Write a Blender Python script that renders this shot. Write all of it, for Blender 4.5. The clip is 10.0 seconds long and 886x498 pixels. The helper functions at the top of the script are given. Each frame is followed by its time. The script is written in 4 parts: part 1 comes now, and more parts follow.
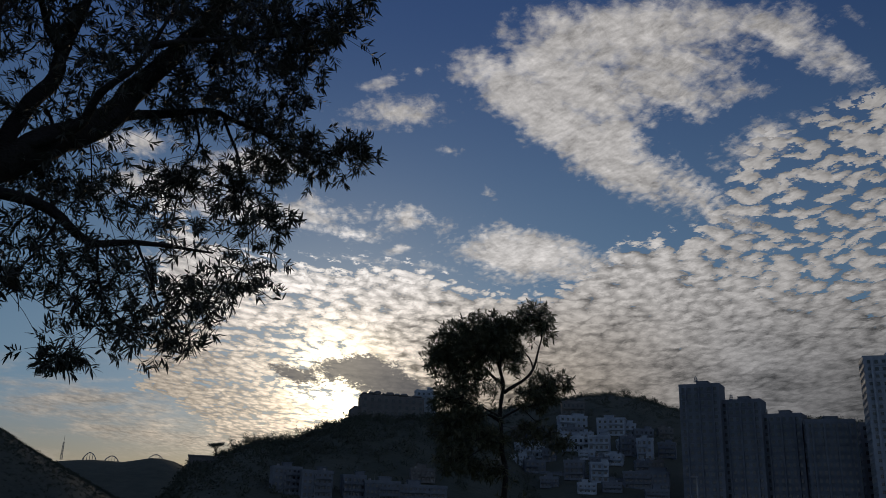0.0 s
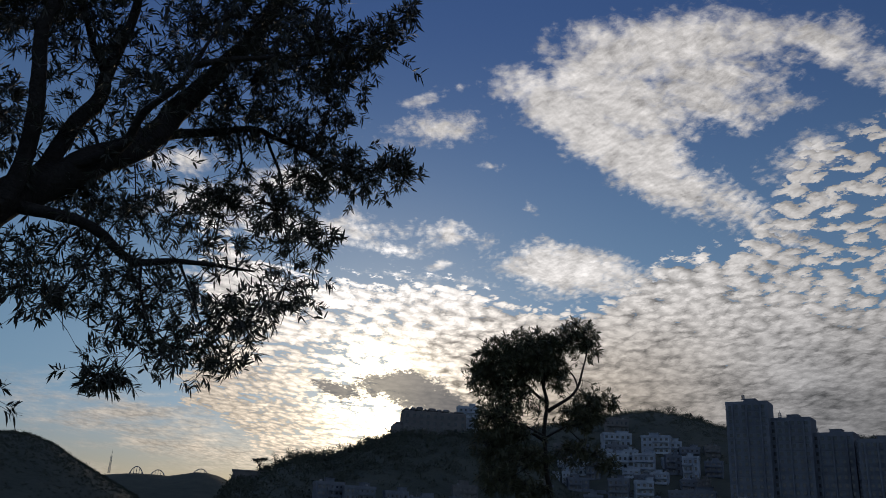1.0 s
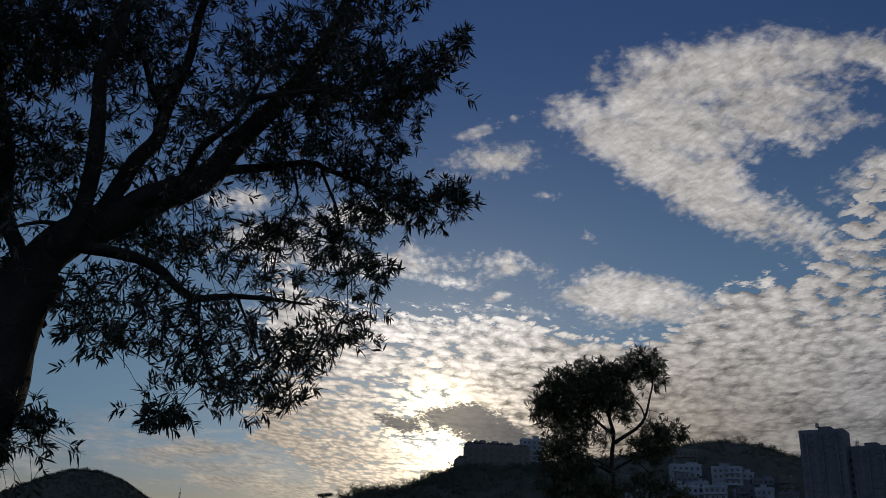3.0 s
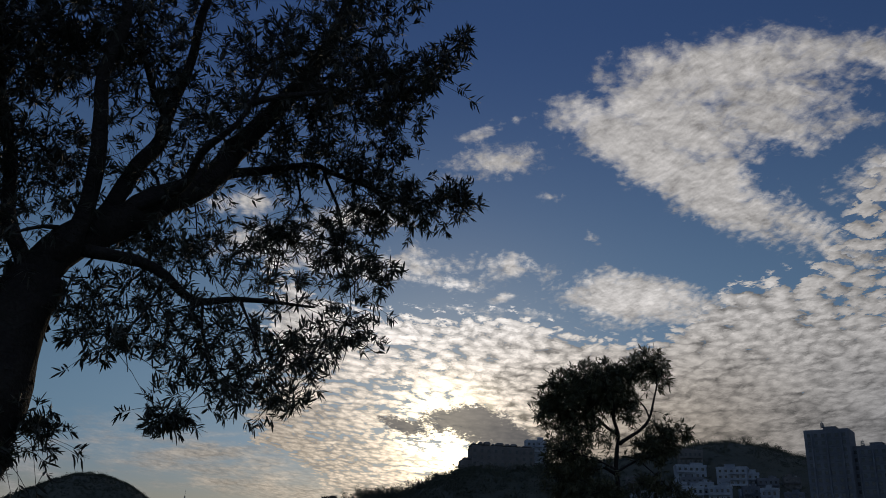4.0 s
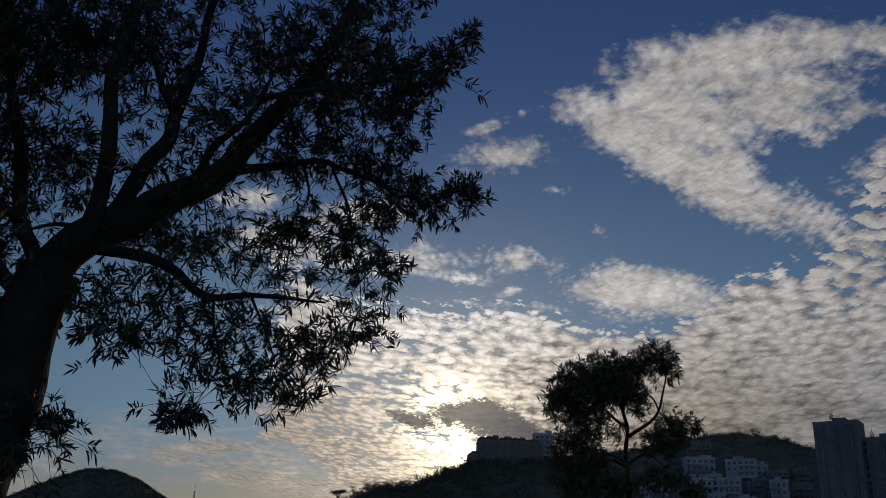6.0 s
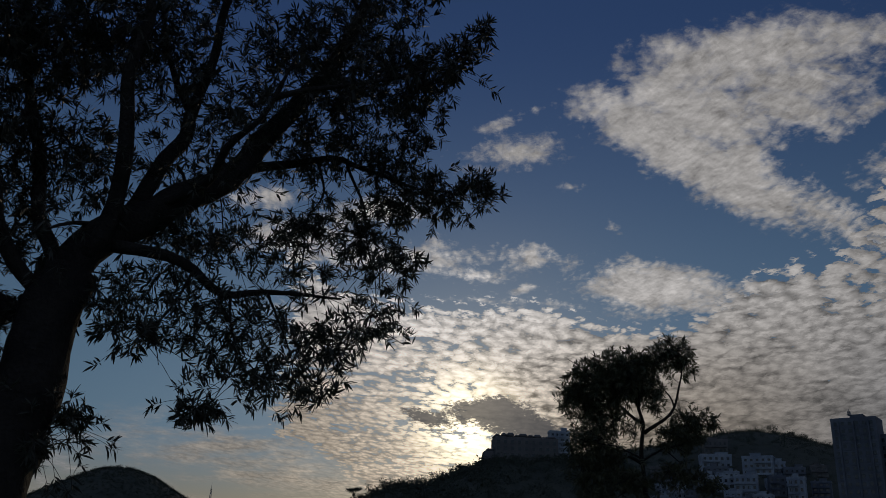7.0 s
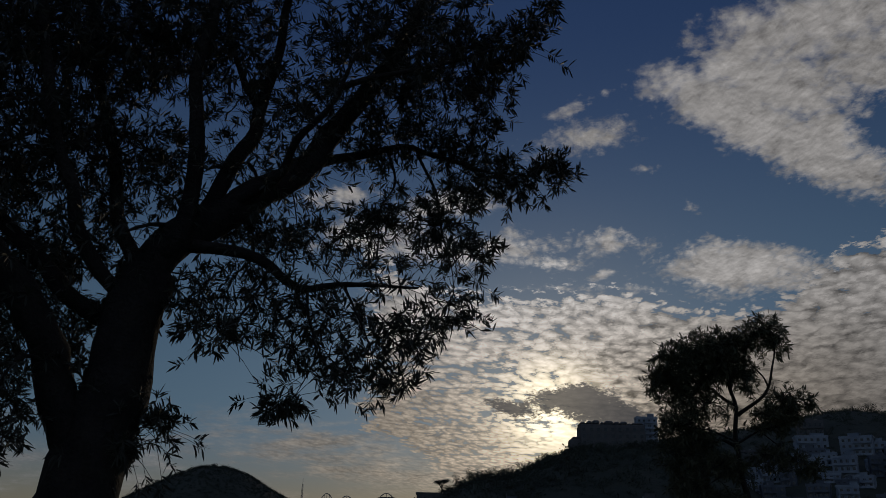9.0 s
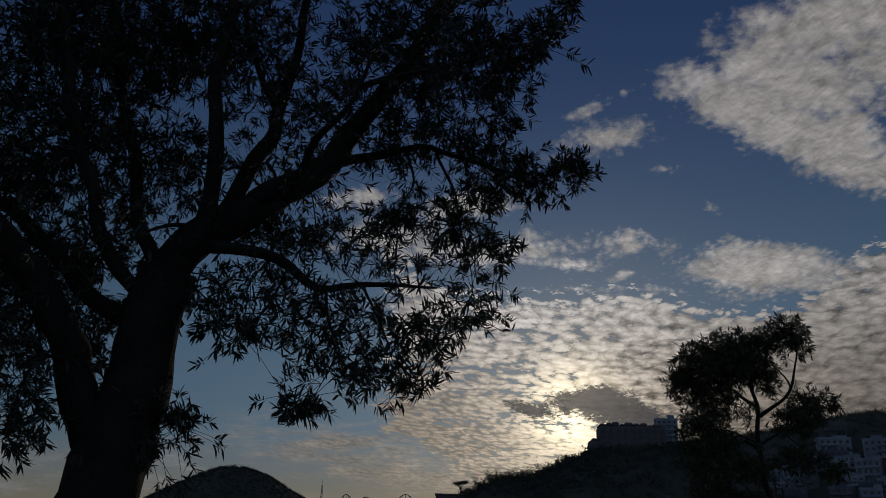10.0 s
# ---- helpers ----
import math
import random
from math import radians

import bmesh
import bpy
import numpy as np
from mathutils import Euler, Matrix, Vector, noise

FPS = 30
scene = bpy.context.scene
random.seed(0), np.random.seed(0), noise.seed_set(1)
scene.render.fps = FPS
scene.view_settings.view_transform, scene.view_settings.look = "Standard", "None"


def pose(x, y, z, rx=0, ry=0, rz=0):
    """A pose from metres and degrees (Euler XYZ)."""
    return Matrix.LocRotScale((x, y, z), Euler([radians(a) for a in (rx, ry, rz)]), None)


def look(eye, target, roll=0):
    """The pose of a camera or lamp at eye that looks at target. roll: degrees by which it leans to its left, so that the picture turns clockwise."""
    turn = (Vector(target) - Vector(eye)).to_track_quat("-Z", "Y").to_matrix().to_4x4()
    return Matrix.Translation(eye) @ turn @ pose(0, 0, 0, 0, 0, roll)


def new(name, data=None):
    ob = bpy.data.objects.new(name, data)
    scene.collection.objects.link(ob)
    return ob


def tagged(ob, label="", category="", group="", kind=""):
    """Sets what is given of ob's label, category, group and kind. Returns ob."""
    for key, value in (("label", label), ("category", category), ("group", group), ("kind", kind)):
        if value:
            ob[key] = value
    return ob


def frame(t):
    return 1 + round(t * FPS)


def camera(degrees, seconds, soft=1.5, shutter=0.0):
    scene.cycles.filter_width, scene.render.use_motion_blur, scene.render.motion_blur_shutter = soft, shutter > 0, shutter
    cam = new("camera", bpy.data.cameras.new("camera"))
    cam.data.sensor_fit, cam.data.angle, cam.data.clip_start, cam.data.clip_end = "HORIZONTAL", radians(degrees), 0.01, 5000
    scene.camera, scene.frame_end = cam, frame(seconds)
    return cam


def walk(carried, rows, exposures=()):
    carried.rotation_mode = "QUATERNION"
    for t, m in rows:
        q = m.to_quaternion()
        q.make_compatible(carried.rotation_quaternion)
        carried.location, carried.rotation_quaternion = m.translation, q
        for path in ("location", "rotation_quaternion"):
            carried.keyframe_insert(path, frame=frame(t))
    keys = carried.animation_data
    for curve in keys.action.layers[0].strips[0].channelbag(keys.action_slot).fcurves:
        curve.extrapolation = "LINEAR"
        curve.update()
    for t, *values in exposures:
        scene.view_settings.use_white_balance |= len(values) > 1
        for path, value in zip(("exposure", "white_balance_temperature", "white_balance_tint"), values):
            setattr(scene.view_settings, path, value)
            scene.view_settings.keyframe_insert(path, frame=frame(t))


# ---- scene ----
cam = camera(55.03, 10.0, soft=0.7)
PATH = [
    (0.0, pose(0.000, 0.000, 1.600, 108.01, -1.90, -0.62)),
    (0.5, pose(-0.003, 0.031, 1.618, 108.39, -2.30, 0.52)),
    (1.0, pose(-0.010, 0.069, 1.634, 108.96, -2.62, 2.09)),
    (1.5, pose(-0.018, 0.106, 1.638, 109.64, -2.73, 3.75)),
    (2.0, pose(-0.015, 0.119, 1.642, 110.22, -2.79, 5.11)),
    (2.5, pose(-0.017, 0.144, 1.647, 110.66, -2.73, 5.93)),
    (4.0, pose(-0.016, 0.163, 1.650, 111.03, -2.21, 6.63)),
    (4.5, pose(-0.013, 0.166, 1.655, 110.93, -2.17, 6.69)),
    (5.0, pose(-0.028, 0.190, 1.659, 110.87, -1.96, 6.75)),
    (6.5, pose(-0.028, 0.140, 1.641, 110.48, -1.98, 7.63)),
    (7.0, pose(-0.030, 0.144, 1.637, 110.42, -1.97, 8.22)),
    (7.5, pose(-0.029, 0.174, 1.640, 110.38, -1.89, 9.24)),
    (8.0, pose(-0.045, 0.221, 1.647, 110.12, -1.46, 10.93)),
    (8.5, pose(-0.052, 0.249, 1.643, 109.85, -1.06, 12.67)),
    (9.0, pose(-0.056, 0.257, 1.645, 109.70, -0.97, 13.98)),
    (9.5, pose(-0.063, 0.264, 1.644, 109.73, -1.11, 14.75)),
    (10.0, pose(-0.062, 0.271, 1.642, 109.76, -1.24, 15.20)),
]
walk(cam, PATH, [(0.0, -0.15), (0.5, 0.08), (1.0, 0.32), (1.25, 0.1), (1.5, -0.12), (2.0, -0.12), (2.5, -0.12), (5.2, -0.18), (6.5, -0.42), (7.0, -0.6), (7.5, -0.8), (8.0, -0.88), (10.0, -0.95)])

# ---- world: clear evening sky with a broken deck of rippled cloud, sun low behind it ----
SUN_AZ, SUN_EL = -7.0, 8.8
SUN_DIR = Vector((math.sin(radians(SUN_AZ)) * math.cos(radians(SUN_EL)), math.cos(radians(SUN_AZ)) * math.cos(radians(SUN_EL)), math.sin(radians(SUN_EL))))
world = bpy.data.worlds.new("evening_sky")
scene.world = world
world.use_nodes = True
WT = world.node_tree
WT.nodes.clear()


class Ex:
    """A number in a node tree, with arithmetic."""
    tree = None

    def __init__(self, socket):
        self.s = socket

    @staticmethod
    def op(kind, *args, clamp=False):
        n = Ex.tree.nodes.new("ShaderNodeMath")
        n.operation, n.use_clamp = kind, clamp
        for i, a in enumerate(args):
            if isinstance(a, Ex):
                Ex.tree.links.new(a.s, n.inputs[i])
            else:
                n.inputs[i].default_value = a
        return Ex(n.outputs[0])

    def __add__(self, o): return Ex.op("ADD", self, o)
    def __radd__(self, o): return Ex.op("ADD", o, self)
    def __sub__(self, o): return Ex.op("SUBTRACT", self, o)
    def __rsub__(self, o): return Ex.op("SUBTRACT", o, self)
    def __mul__(self, o): return Ex.op("MULTIPLY", self, o)
    def __rmul__(self, o): return Ex.op("MULTIPLY", o, self)
    def __truediv__(self, o): return Ex.op("DIVIDE", self, o)
    def __pow__(self, o): return Ex.op("POWER", self, o)


def top(a, b): return Ex.op("MAXIMUM", a, b)
def low(a, b): return Ex.op("MINIMUM", a, b)


def smooth(x, a, b):
    n = Ex.tree.nodes.new("ShaderNodeMapRange")
    n.interpolation_type = "SMOOTHSTEP"
    Ex.tree.links.new(x.s, n.inputs["Value"])
    n.inputs["From Min"].default_value, n.inputs["From Max"].default_value = a, b
    return Ex(n.outputs["Result"])


def vec(x, y, z=0.0):
    n = Ex.tree.nodes.new("ShaderNodeCombineXYZ")
    for i, a in enumerate((x, y, z)):
        if isinstance(a, Ex):
            Ex.tree.links.new(a.s, n.inputs[i])
        else:
            n.inputs[i].default_value = a
    return n.outputs[0]


def grain(v, scale, detail=4.0, rough=0.55, distort=0.0):
    n = Ex.tree.nodes.new("ShaderNodeTexNoise")
    Ex.tree.links.new(v, n.inputs["Vector"])
    n.inputs["Scale"].default_value, n.inputs["Detail"].default_value = scale, detail
    n.inputs["Roughness"].default_value, n.inputs["Distortion"].default_value = rough, distort
    return Ex(n.outputs[0])


def blend(f, a, b):
    n = Ex.tree.nodes.new("ShaderNodeMix")
    n.data_type = "RGBA"
    for v, k in ((f, 0), (a, 6), (b, 7)):
        if isinstance(v, Ex):
            Ex.tree.links.new(v.s, n.inputs[k])
        elif hasattr(v, "links"):
            Ex.tree.links.new(v, n.inputs[k])
        else:
            n.inputs[k].default_value = v if k == 0 else (*v, 1)
    return n.outputs[2]


def tinted(colour, amount):
    n = Ex.tree.nodes.new("ShaderNodeVectorMath")
    n.operation = "SCALE"
    if hasattr(colour, "links"):
        Ex.tree.links.new(colour, n.inputs[0])
    else:
        n.inputs[0].default_value = colour
    Ex.tree.links.new(amount.s, n.inputs["Scale"]) if isinstance(amount, Ex) else setattr(n.inputs["Scale"], "default_value", amount)
    return n.outputs[0]


def plus(a, b):
    n = Ex.tree.nodes.new("ShaderNodeVectorMath")
    Ex.tree.links.new(a, n.inputs[0])
    Ex.tree.links.new(b, n.inputs[1])
    return n.outputs[0]


Ex.tree = WT
coord = WT.nodes.new("ShaderNodeTexCoord")
split = WT.nodes.new("ShaderNodeSeparateXYZ")
WT.links.new(coord.outputs["Generated"], split.inputs[0])
nx, ny, nz = (Ex(o) for o in split.outputs)
ahead = top(ny, 0.05)
u, v = nx / ahead, nz / ahead
up = top(v, 0.0) + 0.08
a, b = u / up, (up ** -0.6) / 0.6                          # the cloud deck: puffs shrink and flatten towards the horizon
deck = vec(a, b)
dome_sky = vec(nx / (top(nz, 0.0) + 0.15), ny / (top(nz, 0.0) + 0.15))
wisp = vec(u * 1.05 + v * 0.35, v * 1.35, 0.0)
front = smooth(ny, 0.1, 0.3)

# patches of the deck: bearing and height (tangents), half length, half width, turn, thickness
PATCHES = [
    (-0.063, 0.511, 0.054, 0.020, 6, 1.0), (0.102, 0.541, 0.113, 0.042, -29, 1.0), (0.198, 0.464, 0.098, 0.040, -37, 1.0),
    (0.292, 0.419, 0.072, 0.021, -29, 1.0), (0.245, 0.433, 0.053, 0.029, -7, 1.0), (0.279, 0.655, 0.205, 0.042, 5, 0.9),
    (0.263, 0.575, 0.091, 0.035, -23, 1.0), (0.456, 0.647, 0.091, 0.031, -29, 0.6), (0.386, 0.559, 0.037, 0.015, 2, 0.5),
    (0.158, 0.610, 0.099, 0.041, 26, 0.8), (0.332, 0.389, 0.035, 0.016, -48, 0.8), (0.105, 0.320, 0.092, 0.028, -3, 1.0),
    (-0.041, 0.362, 0.044, 0.016, -6, 0.9), (0.003, 0.457, 0.016, 0.005, 7, 0.8), (-0.040, 0.572, 0.011, 0.006, 2, 0.6),
    (-0.056, 0.322, 0.016, 0.005, 18, 0.9), (-0.072, 0.296, 0.014, 0.004, -6, 0.9), (0.054, 0.402, 0.009, 0.006, -51, 0.6),
    (-0.005, 0.301, 0.024, 0.005, -6, 0.6), (-0.115, 0.340, 0.035, 0.010, -6, 0.9), (-0.104, 0.308, 0.032, 0.005, -4, 0.9),
    (0.408, 0.489, 0.046, 0.021, 28, 0.6), (-0.089, 0.551, 0.031, 0.012, 25, 0.4),
    (0.176, 0.561, 0.092, 0.052, -20, 0.95), (0.145, 0.502, 0.091, 0.041, -38, 1.00), (0.258, 0.610, 0.118, 0.044, -5, 0.90), (0.217, 0.481, 0.043, 0.032, -53, 0.90),
    (-0.26, 0.43, 0.08, 0.018, 5, 0.5), (-0.22, 0.37, 0.09, 0.018, -4, 0.6), (-0.36, 0.40, 0.07, 0.020, 0, 0.5), (-0.40, 0.455, 0.05, 0.016, 0, 0.5), (-0.30, 0.29, 0.09, 0.016, -8, 0.6),
]


def patch(u0, v0, half, wide, turn):
    """How deep inside an ellipse: its half width at the middle, nothing at the rim, less outside."""
    c, s = math.cos(radians(turn)), math.sin(radians(turn))
    du, dv = u - u0, v - v0
    p, q = (du * c + dv * s) / half, (dv * c - du * s) / wide
    return (1.0 - (p * p + q * q) ** 0.5) * wide


near = None
for *shape, dense in PATCHES:
    d = low(patch(*shape) * (26.0 * max(1.0, min(2.5, 0.02 / shape[3]))) + 0.20 * min(1.0, shape[3] / 0.02), 0.95 * dense)
    near = d if near is None else top(near, d)

rag = grain(wisp, 7.0, 8, 0.62, 0.4) - 0.5
rag2 = grain(wisp, 28.0, 6, 0.66) - 0.5
wob = grain(deck, 6.0, 4, 0.6) - 0.5
wob2 = grain(deck, 18.0, 4, 0.65) - 0.5
fray = grain(vec(a * 1.0, b * 1.2, 3.0), 60.0, 4, 0.65) - 0.5
coarse = grain(deck, 1.8, 4, 0.6) - 0.5


def puffs(kx, ky, skew, sway, lift=0.0):
    """Close-set puffs: domes parted by creases."""
    n = WT.nodes.new("ShaderNodeTexVoronoi")
    n.voronoi_dimensions, n.feature = "2D", "SMOOTH_F1"
    n.inputs["Scale"].default_value, n.inputs["Smoothness"].default_value, n.inputs["Randomness"].default_value = 1.0, 0.18, 0.95
    WT.links.new(vec(a * kx + wob * sway + wob2 * 1.1 + fray * 0.9, b * ky + a * (kx * skew) + wob * (sway * 1.2) + wob2 * 1.3 + fray * 0.9 + lift), n.inputs["Vector"])
    return 1.0 - Ex(n.outputs["Distance"])


def lumps(kx, ky, skew, lift=0.0, rough=0.55):
    return grain(vec(a * kx + wob * 2.0, b * ky + a * (kx * skew) + wob * 2.5 + lift), 1.0, 5, rough, 0.2)


# the wide rippled field: below its edge, above the haze
edge = 0.302 + 0.13 * smooth(u, -0.22, -0.46) - 0.038 * smooth(u, -0.06, 0.10) + 0.085 * smooth(u, 0.11, 0.25) + 0.065 * smooth(u, 0.29, 0.37) + 0.085 * smooth(u, 0.35, 0.41) + 0.07 * smooth(u, 0.42, 0.62)
floor_line = 0.05 + 0.09 * smooth(u, -0.16, -0.36)
wide = low(low(edge - v, (v - floor_line) * 1.6), u * 0.7 + 0.245)
dome, dome_up = puffs(19.0, 25.0, 0.08, 2.2), puffs(19.0, 25.0, 0.08, 2.2, -0.36)
knob, knob_up = lumps(48.0, 52.0, 0.06, 0.0, 0.66), lumps(48.0, 52.0, 0.06, -0.5, 0.66)
strand = grain(vec(a * 5.0 + wob * 1.5, b * 13.0 + a * 0.7 + wob * 2.0), 1.0, 6, 0.62, 0.3) - 0.5
broken = smooth(u, 0.22, 0.46) * smooth(v, 0.24, 0.36)
leftish = smooth(u, 0.0, -0.16)
lower = smooth(v, 0.31, 0.17)
thick_wide = lower * (1.0 - leftish) * 0.35 + low(wide * (30.0 - 12.0 * broken), 0.74 - 0.46 * broken - 0.25 * leftish) + (dome - 0.56) * (1.2 + 1.3 * broken) + (knob - 0.5) * (1.1 + 0.4 * broken) + rag * 0.8 + rag2 * 0.4 + coarse * 0.5 + strand * (0.6 + 1.7 * leftish)
cov_wide = smooth(thick_wide, 0.0, 0.36) * smooth(wide, -0.03, 0.0)

# the torn bank higher up: fine scales on broad swells, frayed at the rim
swell, swell_up = grain(wisp, 13.0, 5, 0.58, 0.7), grain(vec(u * 1.05 + v * 0.35 - 0.004, v * 1.35 + 0.016, 0.0), 13.0, 5, 0.58, 0.7)
scale, scale_up = puffs(40.0, 34.0, 0.30, 3.0), puffs(40.0, 34.0, 0.30, 3.0, -0.36)
fleck, fleck_up = lumps(66.0, 60.0, 0.3, 0.0, 0.7), lumps(66.0, 60.0, 0.3, -0.5, 0.7)
frayed = smooth(v, 0.42, 0.62)
thick_near = near + rag * (1.3 + 0.5 * frayed) + (swell - 0.5) * 1.2 + rag2 * 0.8 + (scale - 0.56) * 0.35 + (fleck - 0.5) * 0.6 + fray * 0.4
cov_near = smooth((thick_near + 0.05) / (0.67 + 0.25 * frayed), 0.0, 1.0)

elsewhere = smooth(grain(dome_sky, 1.5, 5, 0.6), 0.44, 0.60) * (1.0 - front)
streak = smooth(grain(vec(u * 3.0 + v * 2.0, v * 18.0), 1.6, 6, 0.62) + rag2 * 0.25, 0.42, 0.66) * smooth(v, 0.03, 0.08) * smooth(v, 0.20, 0.13) * front
cover = top(top(cov_near * 0.96, cov_wide * 0.97) * front, top(elsewhere * 0.5, streak * 0.8))

dot = nx * SUN_DIR.x + ny * SUN_DIR.y + nz * SUN_DIR.z
dot = top(dot, 0.0)
halo, glow, core = dot ** 12.0, dot ** 90.0, dot ** 900.0

nishita = WT.nodes.new("ShaderNodeTexSky")
nishita.sky_type, nishita.sun_disc = "NISHITA", False
nishita.sun_elevation, nishita.sun_rotation = radians(SUN_EL), radians(SUN_AZ)
nishita.air_density, nishita.dust_density, nishita.ozone_density = 1.0, 0.6, 2.0
high = smooth(nz, 0.08, 0.60)
blue = blend(high, (0.082, 0.156, 0.238), (0.018, 0.046, 0.136))
west = smooth(ny, -0.2, 0.7)
haze = smooth(nz, 0.14, 0.02)
blue = tinted(blue, 0.64 + 0.85 * dot ** 3.0)
clear = blend(haze, blue, blend(west, (0.15, 0.19, 0.27), (0.215, 0.194, 0.148)))
clear = tinted(clear, 2.2 - 1.3 * smooth(ny, -0.5, 0.3))
clear = plus(clear, tinted(nishita.outputs[0], 0.008))
clear = plus(clear, tinted((1.0, 0.80, 0.5), glow * 0.16))

# light through the cloud: rims and thin parts bright, undersides and thick parts grey
near_most = smooth(cov_near - cov_wide, -0.1, 0.1)
mottle = grain(vec(a * 4.0 + wob, b * 5.0 + a * 0.4 + wob * 1.2), 1.0, 5, 0.55) - 0.5
field_lit = (0.45 - 0.22 * smooth(v, 0.30, 0.13) - 0.10 * smooth(u, 0.25, 0.5)) * (0.82 + (dome - 0.56) * (1.25 - 0.7 * lower) + (dome_up - dome) * (0.9 - 0.3 * lower) + (knob - 0.5) * 0.6 + (knob_up - knob) * 0.8 + mottle * (0.4 + 1.7 * lower) + strand * 0.5 + coarse * 0.3)
bank_lit = 0.50 * (0.90 + (scale_up - scale) * 0.30 + (scale - 0.56) * 0.30 + (swell_up - swell) * 1.5 + (fleck_up - fleck) * 0.7 + rag * 0.55 + coarse * 0.5 - 0.14 * smooth(thick_near, 0.9, 1.8))
lit = top(near_most * bank_lit + (1.0 - near_most) * field_lit, 0.05)
white = blend(smooth(v, 0.10, 0.34), blend(smooth(dot, 0.88, 0.985), (0.95, 0.930, 0.950), (1.0, 0.84, 0.665)), (1.0, 0.955, 0.930))
cloud = tinted(white, lit + (halo * 0.15 + glow * 0.70) * top(0.75 + (dome - 0.56) * 1.5 + (knob - 0.5) * 1.0 + strand * 2.6 + rag * 1.0, 0.08))
cloud = plus(cloud, tinted((1.0, 0.86, 0.58), core * 2.2))
sky = blend(cover, clear, cloud)
# thick grey scraps of cloud before the sun
scrap = top(top(patch(-0.098, 0.170, 0.058, 0.021, -2), patch(-0.167, 0.161, 0.036, 0.016, -8)), patch(-0.058, 0.155, 0.054, 0.018, -10))
scrap = smooth(scrap + rag * 0.045 + rag2 * 0.045 + (knob - 0.5) * 0.03, -0.001, 0.007)
sky = blend(scrap * 0.94, sky, blend(smooth(v, 0.150, 0.185), (0.125, 0.122, 0.125), (0.170, 0.160, 0.155)))
back = WT.nodes.new("ShaderNodeBackground")
WT.links.new(sky, back.inputs["Color"])
back.inputs["Strength"].default_value = 1.0
WT.links.new(back.outputs[0], WT.nodes.new("ShaderNodeOutputWorld").inputs["Surface"])

sun = new("sun", bpy.data.lights.new("sun", "SUN"))
sun.data.energy, sun.data.angle, sun.data.color = 0.5, radians(3.0), (1.0, 0.80, 0.55)
sun.matrix_world = look((0, 0, 0), -SUN_DIR)


# ---- materials ----
def material(name, base, other, scale, rough=0.8, bump=0.3, detail=6.0, metal=0.0, per_object=0.0, spec=0.3):
    """A surface of two colours in noise at two scales, with relief."""
    m = bpy.data.materials.new(name)
    m.use_nodes = True
    t = m.node_tree
    Ex.tree = t
    b = t.nodes["Principled BSDF"]
    c = t.nodes.new("ShaderNodeTexCoord").outputs["Object"]
    broad, small = grain(c, scale, detail), grain(c, scale * 9.0, 4)
    f = smooth(broad * 0.65 + small * 0.35, 0.32, 0.68)
    if per_object:
        f = Ex.op("ADD", f, (Ex(t.nodes.new("ShaderNodeObjectInfo").outputs["Random"]) - 0.5) * per_object, clamp=True)
    t.links.new(blend(f, base, other), b.inputs["Base Color"])
    b.inputs["Roughness"].default_value, b.inputs["Metallic"].default_value = rough, metal
    b.inputs["Specular IOR Level"].default_value = spec
    n = t.nodes.new("ShaderNodeBump")
    n.inputs["Strength"].default_value, n.inputs["Distance"].default_value = bump, 0.25 / scale
    t.links.new((broad + small * 0.5).s, n.inputs["Height"])
    t.links.new(n.outputs[0], b.inputs["Normal"])
    return m


def leaf_material(name, a, b2, rough=0.55):
    m = bpy.data.materials.new(name)
    m.use_nodes = True
    t = m.node_tree
    Ex.tree = t
    g = t.nodes.new("ShaderNodeNewGeometry")
    bs = t.nodes["Principled BSDF"]
    t.links.new(blend(Ex(g.outputs["Random Per Island"]), a, b2), bs.inputs["Base Color"])
    bs.inputs["Roughness"].default_value = rough
    bs.inputs["Specular IOR Level"].default_value = 0.25
    return m


LEAF = leaf_material("leaf_green", (0.040, 0.042, 0.036), (0.060, 0.062, 0.050))
LEAF_YOUNG = leaf_material("leaf_small_tree", (0.060, 0.066, 0.040), (0.110, 0.105, 0.060))
SCRUB = leaf_material("hill_leaf", (0.040, 0.050, 0.038), (0.066, 0.076, 0.056), 0.9)
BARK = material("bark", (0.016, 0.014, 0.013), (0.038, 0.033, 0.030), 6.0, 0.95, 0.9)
SOIL = material("hill_soil", (0.042, 0.052, 0.040), (0.068, 0.076, 0.058), 0.05, 0.95, 0.2)
GRASS = material("grass", (0.04, 0.07, 0.025), (0.08, 0.10, 0.04), 0.4, 0.95, 0.4)
STONE = material("dark_stone", (0.10, 0.10, 0.10), (0.17, 0.165, 0.16), 0.3, 0.9, 0.3)
RENDER_WHITE = material("white_render", (0.21, 0.25, 0.30), (0.38, 0.43, 0.48), 0.15, 0.85, 0.1, per_object=0.5)
CONCRETE = material("grey_concrete", (0.095, 0.110, 0.135), (0.165, 0.185, 0.215), 0.12, 0.9, 0.15, per_object=0.5)
TOWER_PALE = material("pale_tower_tile", (0.20, 0.23, 0.27), (0.30, 0.33, 0.37), 0.12, 0.7, 0.1)
GLASS = material("window_glass", (0.012, 0.016, 0.022), (0.03, 0.035, 0.045), 0.3, 0.12, 0.02, spec=0.5)
STEEL = material("grey_steel", (0.20, 0.20, 0.21), (0.30, 0.30, 0.31), 2.0, 0.5, 0.1, metal=0.6)


